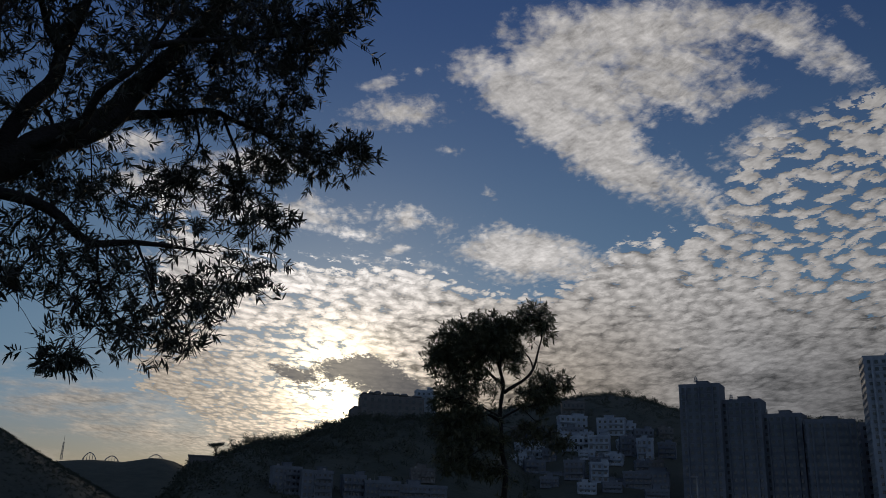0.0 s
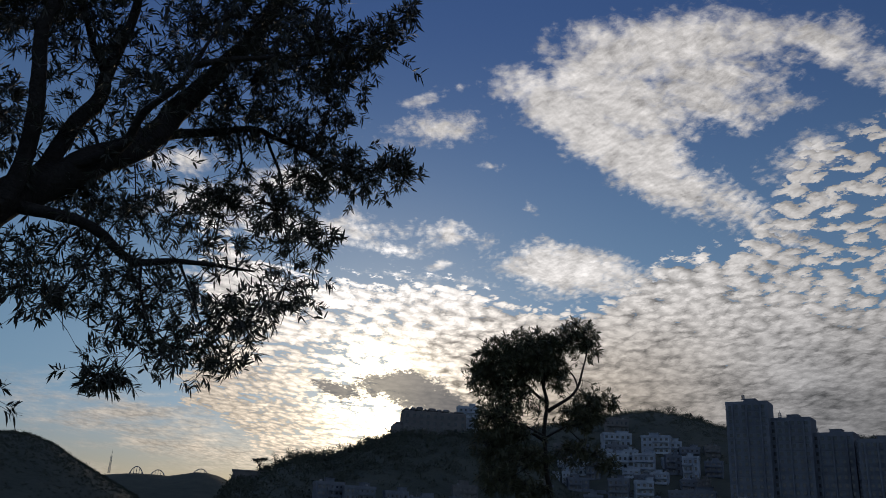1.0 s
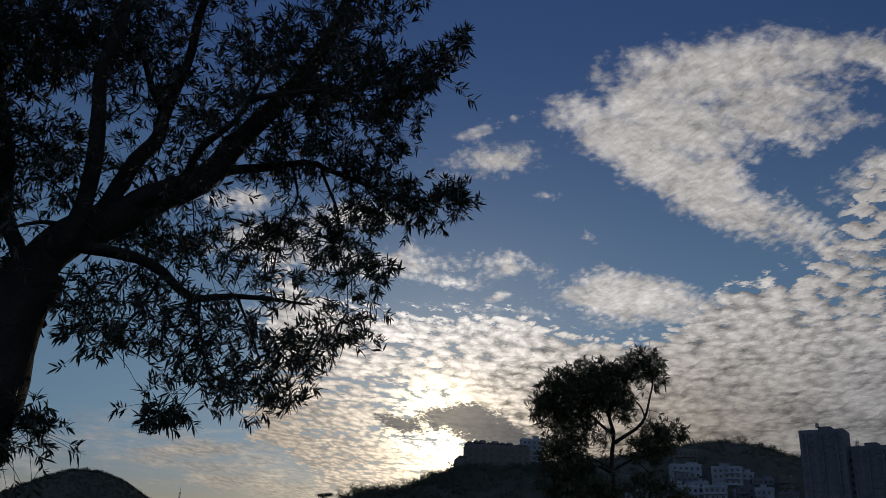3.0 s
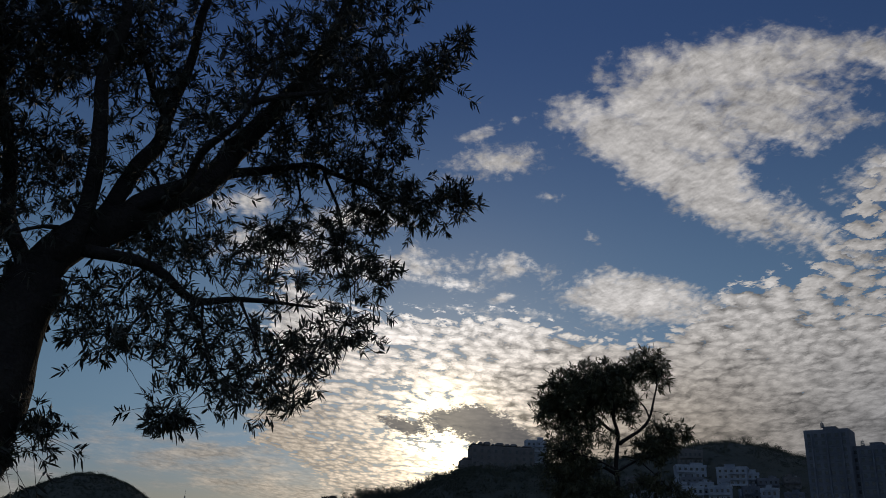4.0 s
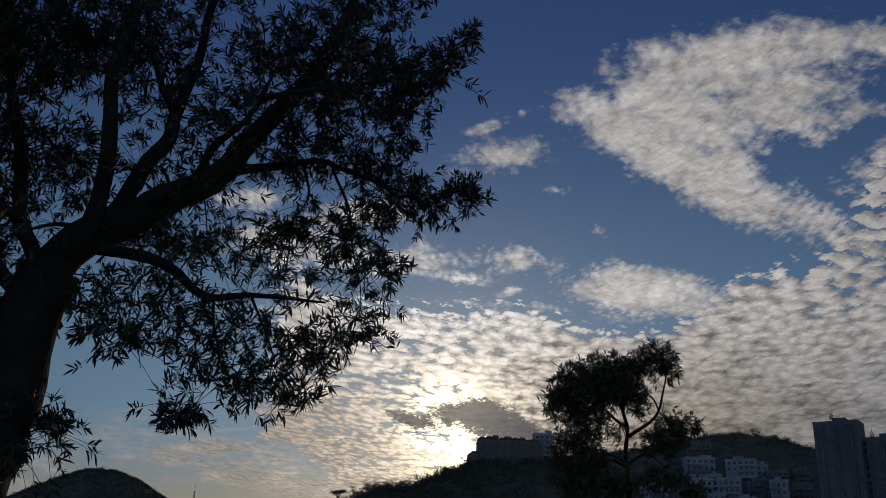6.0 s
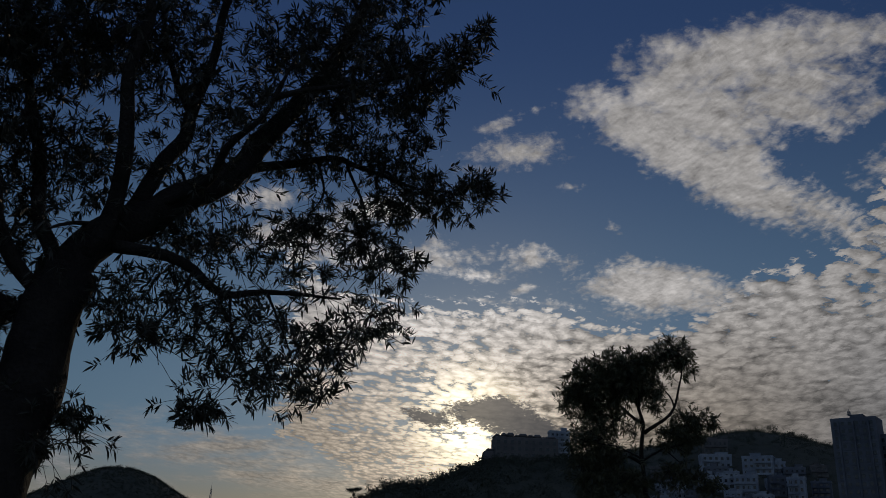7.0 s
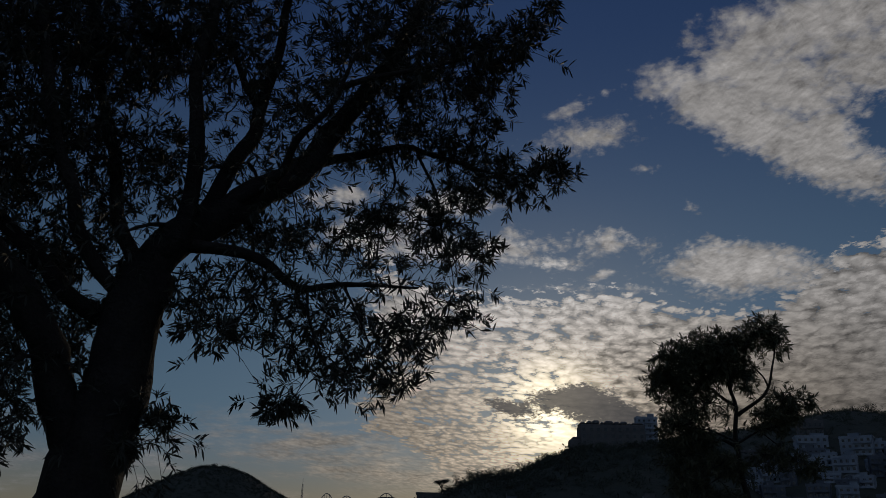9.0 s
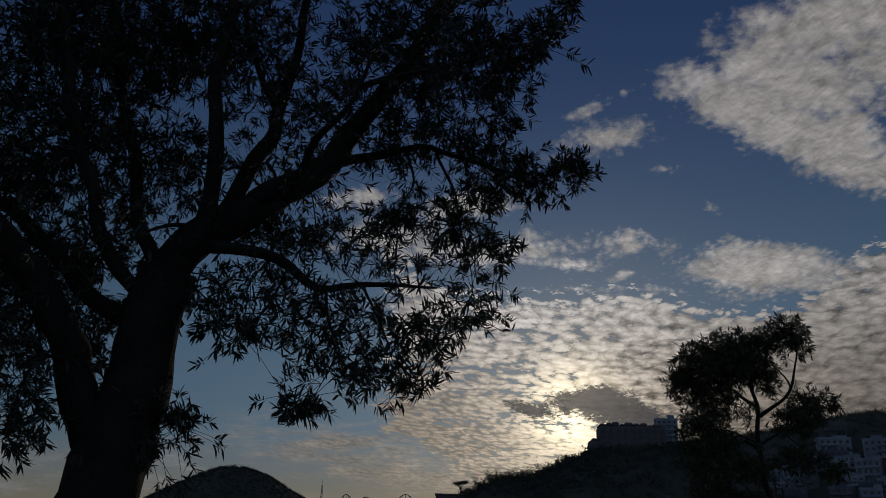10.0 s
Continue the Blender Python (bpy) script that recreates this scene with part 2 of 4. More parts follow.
# ---- building helpers ----
def mesh_object(name, verts, faces, mat, parent=None, smooth_shade=False):
    me = bpy.data.meshes.new(name)
    me.from_pydata([tuple(p) for p in verts], [], faces)
    me.materials.append(mat)
    if smooth_shade:
        me.polygons.foreach_set("use_smooth", [True] * len(me.polygons))
    ob = new(name, me)
    if parent:
        ob.parent = parent
    return ob


def part(name, bm, mat, parent, label=""):
    me = bpy.data.meshes.new(name)
    bm.to_mesh(me)
    bm.free()
    me.materials.append(mat)
    ob = new(name, me)
    ob.parent = parent
    return tagged(ob, label)


def box(bm, x0, x1, y0, y1, z0, z1, bevel=0.0):
    got = bmesh.ops.create_cube(bm, size=1.0, matrix=Matrix.LocRotScale(((x0 + x1) / 2, (y0 + y1) / 2, (z0 + z1) / 2), None, (x1 - x0, y1 - y0, z1 - z0)))
    if bevel:
        bmesh.ops.bevel(bm, geom=list({e for w in got["verts"] for e in w.link_edges}), offset=bevel, segments=1, affect="EDGES")


def curve_points(points, step):
    """A smooth line through the points, at even steps."""
    P = [Vector(p) for p in points]
    P = [P[0] * 2 - P[1], *P, P[-1] * 2 - P[-2]]
    line = []
    for a, b, c, d in zip(P, P[1:], P[2:], P[3:]):
        n = max(2, int((c - b).length / step))
        for i in range(n):
            s = i / n
            line.append(0.5 * (2 * b + (c - a) * s + (2 * a - 5 * b + 4 * c - d) * s * s + (3 * b - a - 3 * c + d) * s ** 3))
    return line + [P[-2]]


def tube(line, r0, r1, sides, rough=0.0, power=1.0):
    """Verts and faces of a tapered stem along a line, with uneven bark."""
    verts, faces = [], []
    side = Vector((1, 0.3, 0.2))
    for i, p in enumerate(line):
        way = (line[min(i + 1, len(line) - 1)] - line[max(i - 1, 0)]).normalized()
        side = (side - way * side.dot(way)).normalized()
        cross = way.cross(side)
        r = r1 + (r0 - r1) * (1 - i / (len(line) - 1)) ** power
        for k in range(sides):
            a = 2 * math.pi * k / sides
            d = side * math.cos(a) + cross * math.sin(a)
            q = r
            if rough:
                q *= 1 + rough * (noise.noise((p + d * r) * 9.0) + 0.6 * noise.noise((p + d * r) * 27.0))
            verts.append(p + d * q)
    n = len(line)
    for i in range(n - 1):
        for k in range(sides):
            a, b = i * sides + k, i * sides + (k + 1) % sides
            faces.append((a, b, b + sides, a + sides))
    faces.append(tuple(range(sides))[::-1])
    faces.append(tuple(range((n - 1) * sides, n * sides)))
    return verts, faces


# ---- trees ----
class Tree:
    def __init__(self, name, label, base, leaf, twig, turn, leaf_mat, seed, thick):
        self.root = tagged(new(name), label, "tree")
        self.root.location = base
        self.base, self.leaf, self.twig, self.turn, self.mat = Vector(base), leaf, twig, turn, leaf_mat
        self.thick, self.spread, self.singles = thick, (1.25 if leaf < 0.078 else 1.10), []
        self.skeleton, self.rng = [], random.Random(seed)
        self.leaves, self.twigs = ([], []), ([], [])

    def add(self, store, verts, faces):
        n = len(store[0])
        store[0].extend(p - self.base for p in verts)
        store[1].extend(tuple(i + n for i in f) for f in faces)


def limb(tree, name, points, r0, r1):
    slim = 0.82 if r0 > 0.11 else 0.66
    r0, r1 = r0 * slim, r1 * (slim if r0 > 0.06 else 0.35)
    line = curve_points(points, 0.05 + r0 * 0.2)
    if r0 < 0.12:                                   # slender limbs wander a little
        line = [p + Vector(noise.noise_vector(p * 3.0)) * 0.035 for p in line]
    verts, faces = tube(line, r0, r1, 14 if r0 > 0.07 else 8, 0.22 if r0 > 0.05 else 0.12)
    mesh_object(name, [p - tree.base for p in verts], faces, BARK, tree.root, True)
    tree.skeleton += line[len(line) // 4:] if r0 < 0.2 else line[-4:]


def bark_flakes(tree, points, radius, count):
    """Thin curling plates of bark that stand off the trunk."""
    g, line, shapes = tree.rng, curve_points(points, 0.03), []
    for k in range(5):
        w, h, bm = g.uniform(0.010, 0.022), g.uniform(0.03, 0.07), bmesh.new()
        grid = [[bm.verts.new((x * w * (1 - 0.3 * abs(z - 1)), -0.004 - 0.02 * (1 - z / 3) ** 2 - 0.002 * abs(x) + t, (z / 3 - 1) * h)) for x in (-1, -0.3, 0.4, 1)] for t in (0.0, 0.004) for z in range(4)]
        for i in list(range(3)) + list(range(4, 7)):
            for j in range(3):
                q = (grid[i][j], grid[i][j + 1], grid[i + 1][j + 1], grid[i + 1][j])
                bm.faces.new(q if i < 3 else q[::-1])
        rim = lambda o: [grid[o][j] for j in range(4)] + [grid[o + i][3] for i in range(1, 4)] + [grid[o + 3][j] for j in (2, 1, 0)] + [grid[o + i][0] for i in (2, 1)]
        a, b = rim(0), rim(4)
        for i in range(len(a)):
            j = (i + 1) % len(a)
            bm.faces.new((a[i], b[i], b[j], a[j]))
        me = bpy.data.meshes.new("bark_flake")
        bm.to_mesh(me)
        bm.free()
        me.materials.append(BARK)
        shapes.append(me)
    for k in range(count):
        i = g.randrange(len(line))
        a = g.uniform(0, 360)
        ob = new("bark_flake", shapes[k % 5])
        ob.parent = tree.root
        r = radius(line[i].z)
        out = Vector((math.sin(radians(a)), -math.cos(radians(a)), 0))
        ob.matrix_local = Matrix.Translation(line[i] - tree.base + out * r) @ pose(0, 0, 0, g.uniform(-8, 4), g.uniform(-12, 12), a)


def leaf_shape(at, way, flat, length, width, bend):
    """A narrow pointed leaf, folded along its rib and bent down."""
    side = way.cross(flat).normalized()
    flat = side.cross(way)
    rib = [at + way * (length * s) - Vector((0, 0, bend * length * s * s)) for s in (0.0, 0.35, 0.7, 1.0)]
    w = [0.0, width * 0.5, width * 0.40, 0.0]
    lift = flat * width * 0.12
    verts = [rib[0], rib[1] + side * w[1] + lift, rib[1], rib[1] - side * w[1] + lift, rib[2] + side * w[2] + lift, rib[2], rib[2] - side * w[2] + lift, rib[3]]
    return verts, [(0, 1, 2), (0, 2, 3), (1, 4, 5, 2), (2, 5, 6, 3), (4, 7, 5), (5, 7, 6)]


def sprig(tree, at, way, size=1.0, single=False):
    """A twig's end with its whorl of leaves."""
    g = tree.rng
    for i in range(g.randint(11, 17)):
        back = g.random() ** 1.3 * tree.leaf * 1.0 * size
        p = at - way * back
        out = Vector((g.gauss(0, 1), g.gauss(0, 1), g.gauss(0, 1)))
        out = (out - way * out.dot(way)).normalized()
        d = (out * g.uniform(0.6, 1.25) + way * g.uniform(0.35, 1.0) - Vector((0, 0, g.uniform(-0.15, 0.2)))).normalized()
        flat = Vector((g.gauss(0, 0.7), g.gauss(0, 0.7), 1.0))
        ln = tree.leaf * g.uniform(0.65, 1.2) * size
        if single and len(tree.singles) < 300:
            tree.singles.append((p, d, flat, ln))
            continue
        tree.add(tree.leaves, *leaf_shape(p, d, flat, ln, ln * g.uniform(0.14, 0.19), g.uniform(-0.04, 0.14)))


def pad(tree, centre, size, count, single=False):
    """A pad of foliage: sprigs in a loose cloud, joined by thin twigs to the nearest limb."""
    g, c = tree.rng, Vector(centre)
    count, size = round(count * tree.thick), [a * tree.spread for a in size]
    turn = Matrix.Rotation(radians(tree.turn), 3, "Z")
    joint = min(tree.skeleton, key=lambda p: (p - c).length)
    lead = curve_points([joint, joint.lerp(c, 0.5) + Vector((0, 0, 0.04)), c], 0.08)
    if (joint - c).length > 0.1:
        tree.add(tree.twigs, *tube(lead, tree.twig * 1.6, tree.twig, 5))
    knots = lead[len(lead) // 3:] + [c]
    forks = []
    for k in range(max(2, count // 5)):
        d = turn @ Vector([max(-0.75, min(0.75, g.gauss(0, 0.42))) * s for s in size])
        a = min(knots, key=lambda p: (p - c - d).length)
        line = curve_points([a, a.lerp(c + d, 0.5) + Vector((g.gauss(0, 0.03), g.gauss(0, 0.03), 0.03)), c + d], 0.06)
        tree.add(tree.twigs, *tube(line, tree.twig, tree.twig * 0.6, 4))
        forks += line[1:]
    for k in range(count):
        d = Vector((g.gauss(0, 1), g.gauss(0, 1), g.gauss(0, 1))).normalized() * (g.random() ** 0.45)
        p = c + turn @ Vector([a * b for a, b in zip(d, size)])
        a = min(forks, key=lambda q: (q - p).length)
        mid = a.lerp(p, 0.5) + Vector((0, 0, 0.02))
        tree.add(tree.twigs, *tube(curve_points([a, mid, p], 0.08), tree.twig * 0.55, tree.twig * 0.35, 3))
        way = ((p - a).normalized() + Vector((g.gauss(0, 0.4), g.gauss(0, 0.4), g.gauss(0.0, 0.4)))).normalized()
        sprig(tree, p, way, 1.0, single)


def clothe(tree, count, reach):
    """Sprigs on short twigs all along the limbs."""
    g = tree.rng
    for k in range(count):
        a = g.choice(tree.skeleton)
        d = Vector((g.gauss(0, 1), g.gauss(0, 1), g.gauss(0, 1))).normalized()
        p = a + d * reach * g.uniform(0.2, 1.0)
        tree.add(tree.twigs, *tube(curve_points([a, a.lerp(p, 0.5) + Vector((0, 0, 0.02)), p], 0.08), tree.twig * 0.6, tree.twig * 0.35, 3))
        sprig(tree, p, d)


def finish(tree):
    shapes = []
    for bend in (0.02, 0.1, 0.2):
        v, f = leaf_shape(Vector(), Vector((0, 1, 0)), Vector((0, 0, 1)), 1.0, 0.17, bend)
        me = bpy.data.meshes.new("leaf")
        me.from_pydata(v, [], f)
        me.materials.append(tree.mat)
        shapes.append(me)
    for k, (p, d, flat, ln) in enumerate(tree.singles):
        ob = new("leaf", shapes[k % 3])
        ob.parent = tree.root
        side = d.cross(flat).normalized()
        turn = Matrix((side, d, side.cross(d))).transposed().to_4x4()
        ob.matrix_local = Matrix.Translation(p - tree.base) @ turn @ Matrix.Scale(ln, 4)
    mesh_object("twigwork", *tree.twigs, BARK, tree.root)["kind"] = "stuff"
    mesh_object("crown", *tree.leaves, tree.mat, tree.root)["kind"] = "stuff"


# ---- ground ----
def ground_height(x, y):
    return 0.06 * noise.noise(Vector((x * 0.15, y * 0.15, 0)))


def build_ground():
    xs = [s * a for s, a in [(-1, a) for a in (4000, 1500, 600, 250, 100, 50, 25, 14, 9, 6, 4, 3, 2, 1)] + [(1, a) for a in (0, 1, 2, 3, 4, 6, 9, 14, 25, 50, 100, 250, 600, 1500, 4000)]]
    verts = [(x, y, ground_height(x, y) if abs(x) < 40 and abs(y) < 40 else 0.0) for y in xs for x in xs]
    n = len(xs)
    faces = [(j * n + i, j * n + i + 1, (j + 1) * n + i + 1, (j + 1) * n + i) for j in range(n - 1) for i in range(n - 1)]
    tagged(mesh_object("ground", verts, faces, GRASS), "wide level green ground under the trees", "ground", kind="structure")


build_ground()


# ---- hills ----
def polar(az, el, d):
    return Vector((math.sin(radians(az)) * d, math.cos(radians(az)) * d, 1.6 + math.tan(radians(el)) * d))


HILLS = {}


def foot(name, az, el):
    """Where a hill's near flank stands at that height, along a bearing."""
    line, spot = HILLS[name]
    p = min(line, key=lambda q: abs(math.degrees(math.atan2(q.x, q.y)) - az))
    for k in range(200):
        q = spot(p, -1 + k / 200)
        if q.z - 1.6 >= math.tan(radians(el)) * q.to_2d().length:
            return q
    return spot(p, -0.02)


def hill(name, label, crest, front, behind, rough, woods, tree_size, seed):
    """A hill under a crest line; its flanks fall to the ground before and behind it. Scrub and trees cover it."""
    rng = random.Random(seed)
    line = curve_points([polar(*c) for c in crest], 6.0 * crest[0][2] / 450)
    rows, verts = 26, []
    def height(p, s):
        k = 0.5 + 0.5 * math.cos(math.pi * min(1.0, abs(s)))
        return max(-3.0, p.z * (0.45 * k + 0.55 * (1 - abs(s))) + rough * noise.fractal(Vector((p.x, p.y, s * 40)) * (6.0 / p.length), 0.9, 2.1, 4) * (1 - abs(s) * 0.3) - 1.5)
    def spot(p, s):
        q = p.copy()
        r = p.to_2d().normalized() * (-front * -s if s < 0 else behind * s)
        q.x, q.y = p.x + r.x, p.y + r.y
        q.z = height(p, s)
        return q
    for p in line:
        for j in range(rows + 1):
            verts.append(spot(p, -1 + 1.5 * j / rows))
    n = rows + 1
    faces = [(i * n + j, (i + 1) * n + j, (i + 1) * n + j + 1, i * n + j + 1) for i in range(len(line) - 1) for j in range(rows)]
    root = tagged(mesh_object(name, verts, faces, SOIL, None, True), label, "hill", kind="structure")
    HILLS[name] = (line, spot)
    lv, lf = [], []
    for k in range(woods):
        i = rng.randrange(len(line) - 1)
        p = line[i].lerp(line[i + 1], rng.random())
        s = -abs(rng.gauss(0, 0.33)) if k > woods // 3 else -abs(rng.gauss(0, 0.03))
        q = spot(p, max(-1, s))
        r = tree_size * rng.uniform(0.4, 1.0) * (1.5 if rng.random() < 0.12 else 1)
        for m in range(46):
            d = Vector((rng.gauss(0, 0.5), rng.gauss(0, 0.5), rng.gauss(0.25, 0.42))) * r
            a = Vector((rng.gauss(0, 1), rng.gauss(0, 1), rng.gauss(0, 1))).normalized()
            b = a.orthogonal().normalized()
            w = r * rng.uniform(0.12, 0.25)
            c, i = q + d, len(lv)
            lv += [c - a * w, c + b * w * 0.6, c + a * w, c - b * w * 0.6]
            lf.append((i, i + 1, i + 2, i + 3))
    if lv:
        tagged(mesh_object(name + "_scrub", lv, lf, SCRUB), "dark green scrub and low trees on the hillside", "scrub", kind="stuff")
    return root


hill("hill_headland", "dark rounded wooded hill beside the water gap", [(-40, 0.4, 560), (-36, 1.8, 560), (-33, 3.5, 560), (-30.5, 4.75, 560), (-28.8, 5.15, 560), (-26.8, 4.8, 560), (-24.5, 3.55, 560), (-22, 2.3, 560), (-19, 0.8, 560), (-16, 0.2, 560)], 150, 200, 1.0, 4200, 1.2, 3)
hill("hill_distant", "hazy distant hills with a fairground on their crest", [(-30, 2.0, 1800), (-24, 2.9, 1800), (-21.5, 3.2, 1800), (-19.6, 3.15, 1800), (-18.0, 3.45, 1800), (-16.6, 3.3, 1800), (-15, 2.6, 1800), (-12, 1.6, 1800)], 500, 500, 3, 0, 6.0, 4)
hill("hill_main", "steep dark wooded hill with buildings on its crest", [(-19, -0.6, 430), (-17.4, 0.7, 430), (-16.2, 2.0, 430), (-15.6, 3.1, 430), (-14.5, 3.35, 430), (-12, 4.5, 430), (-9.5, 4.9, 440), (-7.0, 6.0, 450), (-5.2, 6.75, 460), (-4.0, 6.9, 462), (0, 6.95, 470), (3, 6.7, 475), (5.5, 5.0, 480), (8, 2.6, 480), (11, 0.2, 480)], 170, 200, 1.2, 2200, 2.8, 5)
hill("hill_right", "dark ridge behind the apartment towers", [(-8, 4.5, 640), (-3, 6.4, 640), (0, 7.1, 640), (3, 7.4, 640), (6.5, 8.0, 640), (9, 8.4, 640), (11.4, 8.65, 640), (13.5, 8.25, 640), (15.7, 7.6, 640), (19, 6.9, 640), (22, 6.95, 640), (24, 6.95, 640), (27, 6.65, 640), (33, 6.0, 640)], 330, 250, 1.6, 2600, 2.4, 6)

# ---- buildings ----
def skin(style):
    return {"white": RENDER_WHITE, "pale": CONCRETE, "grey": STONE, "tile": TOWER_PALE}[style]


WINDOWS = {}


def window_mesh(w, h, style):
    """A window: dark pane set in a frame, with a sill below it. Shared by all windows of that size."""
    key = (round(w, 1), round(h, 1), style)
    if key not in WINDOWS:
        w, h = key[:2]
        bm = bmesh.new()
        box(bm, -w / 2, w / 2, -0.03, 0.1, 0, h)
        glass = len(bm.faces)
        for x0, x1, z0, z1 in ((-w / 2 - 0.1, -w / 2, -0.1, h + 0.1), (w / 2, w / 2 + 0.1, -0.1, h + 0.1), (-w / 2, w / 2, h, h + 0.1), (-w / 2, w / 2, -0.1, 0)):
            box(bm, x0, x1, -0.12 if z1 > 0 else -0.3, 0.1, z0, z1)
        bm.faces.ensure_lookup_table()
        for f in bm.faces[glass:]:
            f.material_index = 1
        me = bpy.data.meshes.new("window")
        bm.to_mesh(me)
        bm.free()
        me.materials.append(GLASS)
        me.materials.append(skin(style))
        WINDOWS[key] = me
    return WINDOWS[key]


def window_grid(root, style, w, h, floors, bays, face, lift=0.0):
    """Windows of one face (0 front, 1 left side, 2 right side) of a block w wide or deep."""
    step, rise = w / bays, h / floors
    me = window_mesh(step * 0.46, rise * 0.44, style)
    for i in range(floors):
        for j in range(bays):
            ob = new("window", me)
            ob.parent = root
            s = -w / 2 + step * (j + 0.5)
            ob.location, turn = (((s, 0, 0), 0), ((-root["half"], s + w / 2, 0), -90), ((root["half"], s + w / 2, 0), 90))[face]
            ob.location.z = lift + rise * (i + 0.3)
            ob.rotation_euler.z = radians(turn)


def block(place, facing, w, depth, h, floors, bays, style, label, category="house", sunk=6.0, balconies=True, roof_hut=True, side_bays=0):
    """A flat-roofed block; its front face stands at the place, looking along -y before it is turned."""
    g = random.Random(round(w * 1000) + floors * 7 + bays)
    root = tagged(new("apartment_tower" if category == "tower" else "house"), label, category, "apartment towers" if category == "tower" else "houses on the slope")
    root["half"] = w / 2
    low_house = category == "house"
    bm = bmesh.new()
    box(bm, -w / 2, w / 2, 0.0, depth, -sunk, h, 0.05)
    part("wall", bm, skin(style), root)
    over, crown = (0.2, 0.8) if low_house else (0.06, 0.9)
    bm = bmesh.new()
    for x0, x1, y0, y1 in ((-w / 2 - over, w / 2 + over, -over, 0.1), (-w / 2 - over, w / 2 + over, depth - 0.1, depth + over), (-w / 2 - over, -w / 2 + 0.1, 0.1, depth - 0.1), (w / 2 - 0.1, w / 2 + over, 0.1, depth - 0.1)):
        box(bm, x0, x1, y0, y1, h - 0.3, h + crown)
    part("roof_parapet", bm, skin(style), root)
    if roof_hut:
        at = g.uniform(-0.3, 0.12) * w if low_house else -w * 0.1
        wide, tall = (w * g.uniform(0.22, 0.42), g.uniform(1.9, 2.7)) if low_house else (w * 0.28, 2.4)
        bm = bmesh.new()
        box(bm, at, at + wide, depth * 0.3, depth * 0.75, h, h + tall, 0.06)
        box(bm, at - 0.2, at + wide + 0.2, depth * 0.3 - 0.2, depth * 0.75 + 0.2, h + tall - 0.02, h + tall + 0.18)
        part("roof_hut", bm, skin(style), root)
    if low_house:
        # a water tank on short legs and a thin aerial
        x, y = g.uniform(0.2, 0.4) * w * g.choice((-1, 1)), depth * g.uniform(0.3, 0.6)
        bm = bmesh.new()
        bmesh.ops.create_cone(bm, cap_ends=True, segments=10, radius1=0.55, radius2=0.55, depth=1.1, matrix=Matrix.Translation((x, y, h + 1.05)))
        for sx in (-0.35, 0.35):
            box(bm, x + sx - 0.06, x + sx + 0.06, y - 0.4, y + 0.4, h, h + 0.52)
        part("water_tank", bm, STEEL, root)
        v, f = tube([Vector((x * 0.6, y, h)), Vector((x * 0.6 + 0.05, y, h + g.uniform(2.4, 4.0)))], 0.07, 0.04, 5)
        mesh_object("aerial", v, f, STEEL, root)
    window_grid(root, style, w * 0.94, h, floors, bays, 0)
    if side_bays:
        window_grid(root, style, depth * 0.94, h, floors, side_bays, 1)
    if balconies:
        # balconies over part of the front, with end walls and posts between them
        x0, x1 = g.choice(((-0.46, 0.46), (-0.46, 0.12), (-0.1, 0.46), (-0.46, 0.46)))
        for i in range(floors):
            z = h / floors * i
            bm = bmesh.new()
            box(bm, w * x0, w * x1, -1.4, -0.02, z - 0.18, z)
            box(bm, w * x0, w * x1, -1.4, -1.28, z, z + 0.85)
            for x in (x0, x1):
                box(bm, w * x - 0.1, w * x + 0.1, -1.27, -0.02, z, z + 0.85)
            part("balcony", bm, skin(style), root)
        for k in range(4):
            x = w * (x0 + (x1 - x0) * k / 3)
            bm = bmesh.new()
            box(bm, x - 0.12, x + 0.12, -1.55, -1.41, -0.2, h - 0.35)
            part("post", bm, skin(style), root)
    else:
        # ledges between the storeys
        for i in range(1, floors):
            bm = bmesh.new()
            box(bm, -w / 2, w / 2, -0.22, -0.01, h / floors * i - 0.12, h / floors * i + 0.05)
            part("ledge", bm, skin(style), root)
    root.matrix_world = Matrix.Translation(place) @ Matrix.Rotation(facing, 4, "Z")
    del root["half"]
    return root


def house(hill_name, az0, az1, el0, el1, floors, bays, style, skew):
    """A block on a hillside, between two bearings, from the height of its foot to that of its roof."""
    az = (az0 + az1) / 2
    place = foot(hill_name, az, el0)
    d = place.to_2d().length
    place.z = max(place.z, 1.6 + math.tan(radians(el0)) * d)
    w = radians(az1 - az0) * d
    h = (math.tan(radians(el1)) - math.tan(radians(el0))) * d
    words = {"white": "white rendered flat-roofed house on the wooded slope", "pale": "pale concrete terrace with balconies on the slope", "grey": "grey stone-faced block among trees on the slope"}[style]
    return block(place, radians(-az + skew), w, w * 0.55, h, floors, bays, style, words)


def tower(az0, az1, el_top, d, floors, bays, style, skew, label, side_bays=2, depth=12.0, hut=True):
    az = (az0 + az1) / 2
    p = polar(az, 0, d)
    h = 1.6 + math.tan(radians(el_top)) * d
    w = radians(az1 - az0) * d / math.cos(radians(skew))
    p.z = 0
    root = block(p, radians(-az + skew), w, depth, h, floors, bays, style, label, "tower", 1.0, False, hut, side_bays)
    # projecting bays that run the whole height
    for k in range(bays // 2):
        x = -w / 2 + w * (2 * k + 1) / (bays // 2) / 2
        bm = bmesh.new()
        box(bm, x - 0.35, x + 0.35, -0.9, -0.02, 0, h - 0.6, 0.05)
        part("pier", bm, skin(style), root)
    return root, w, h


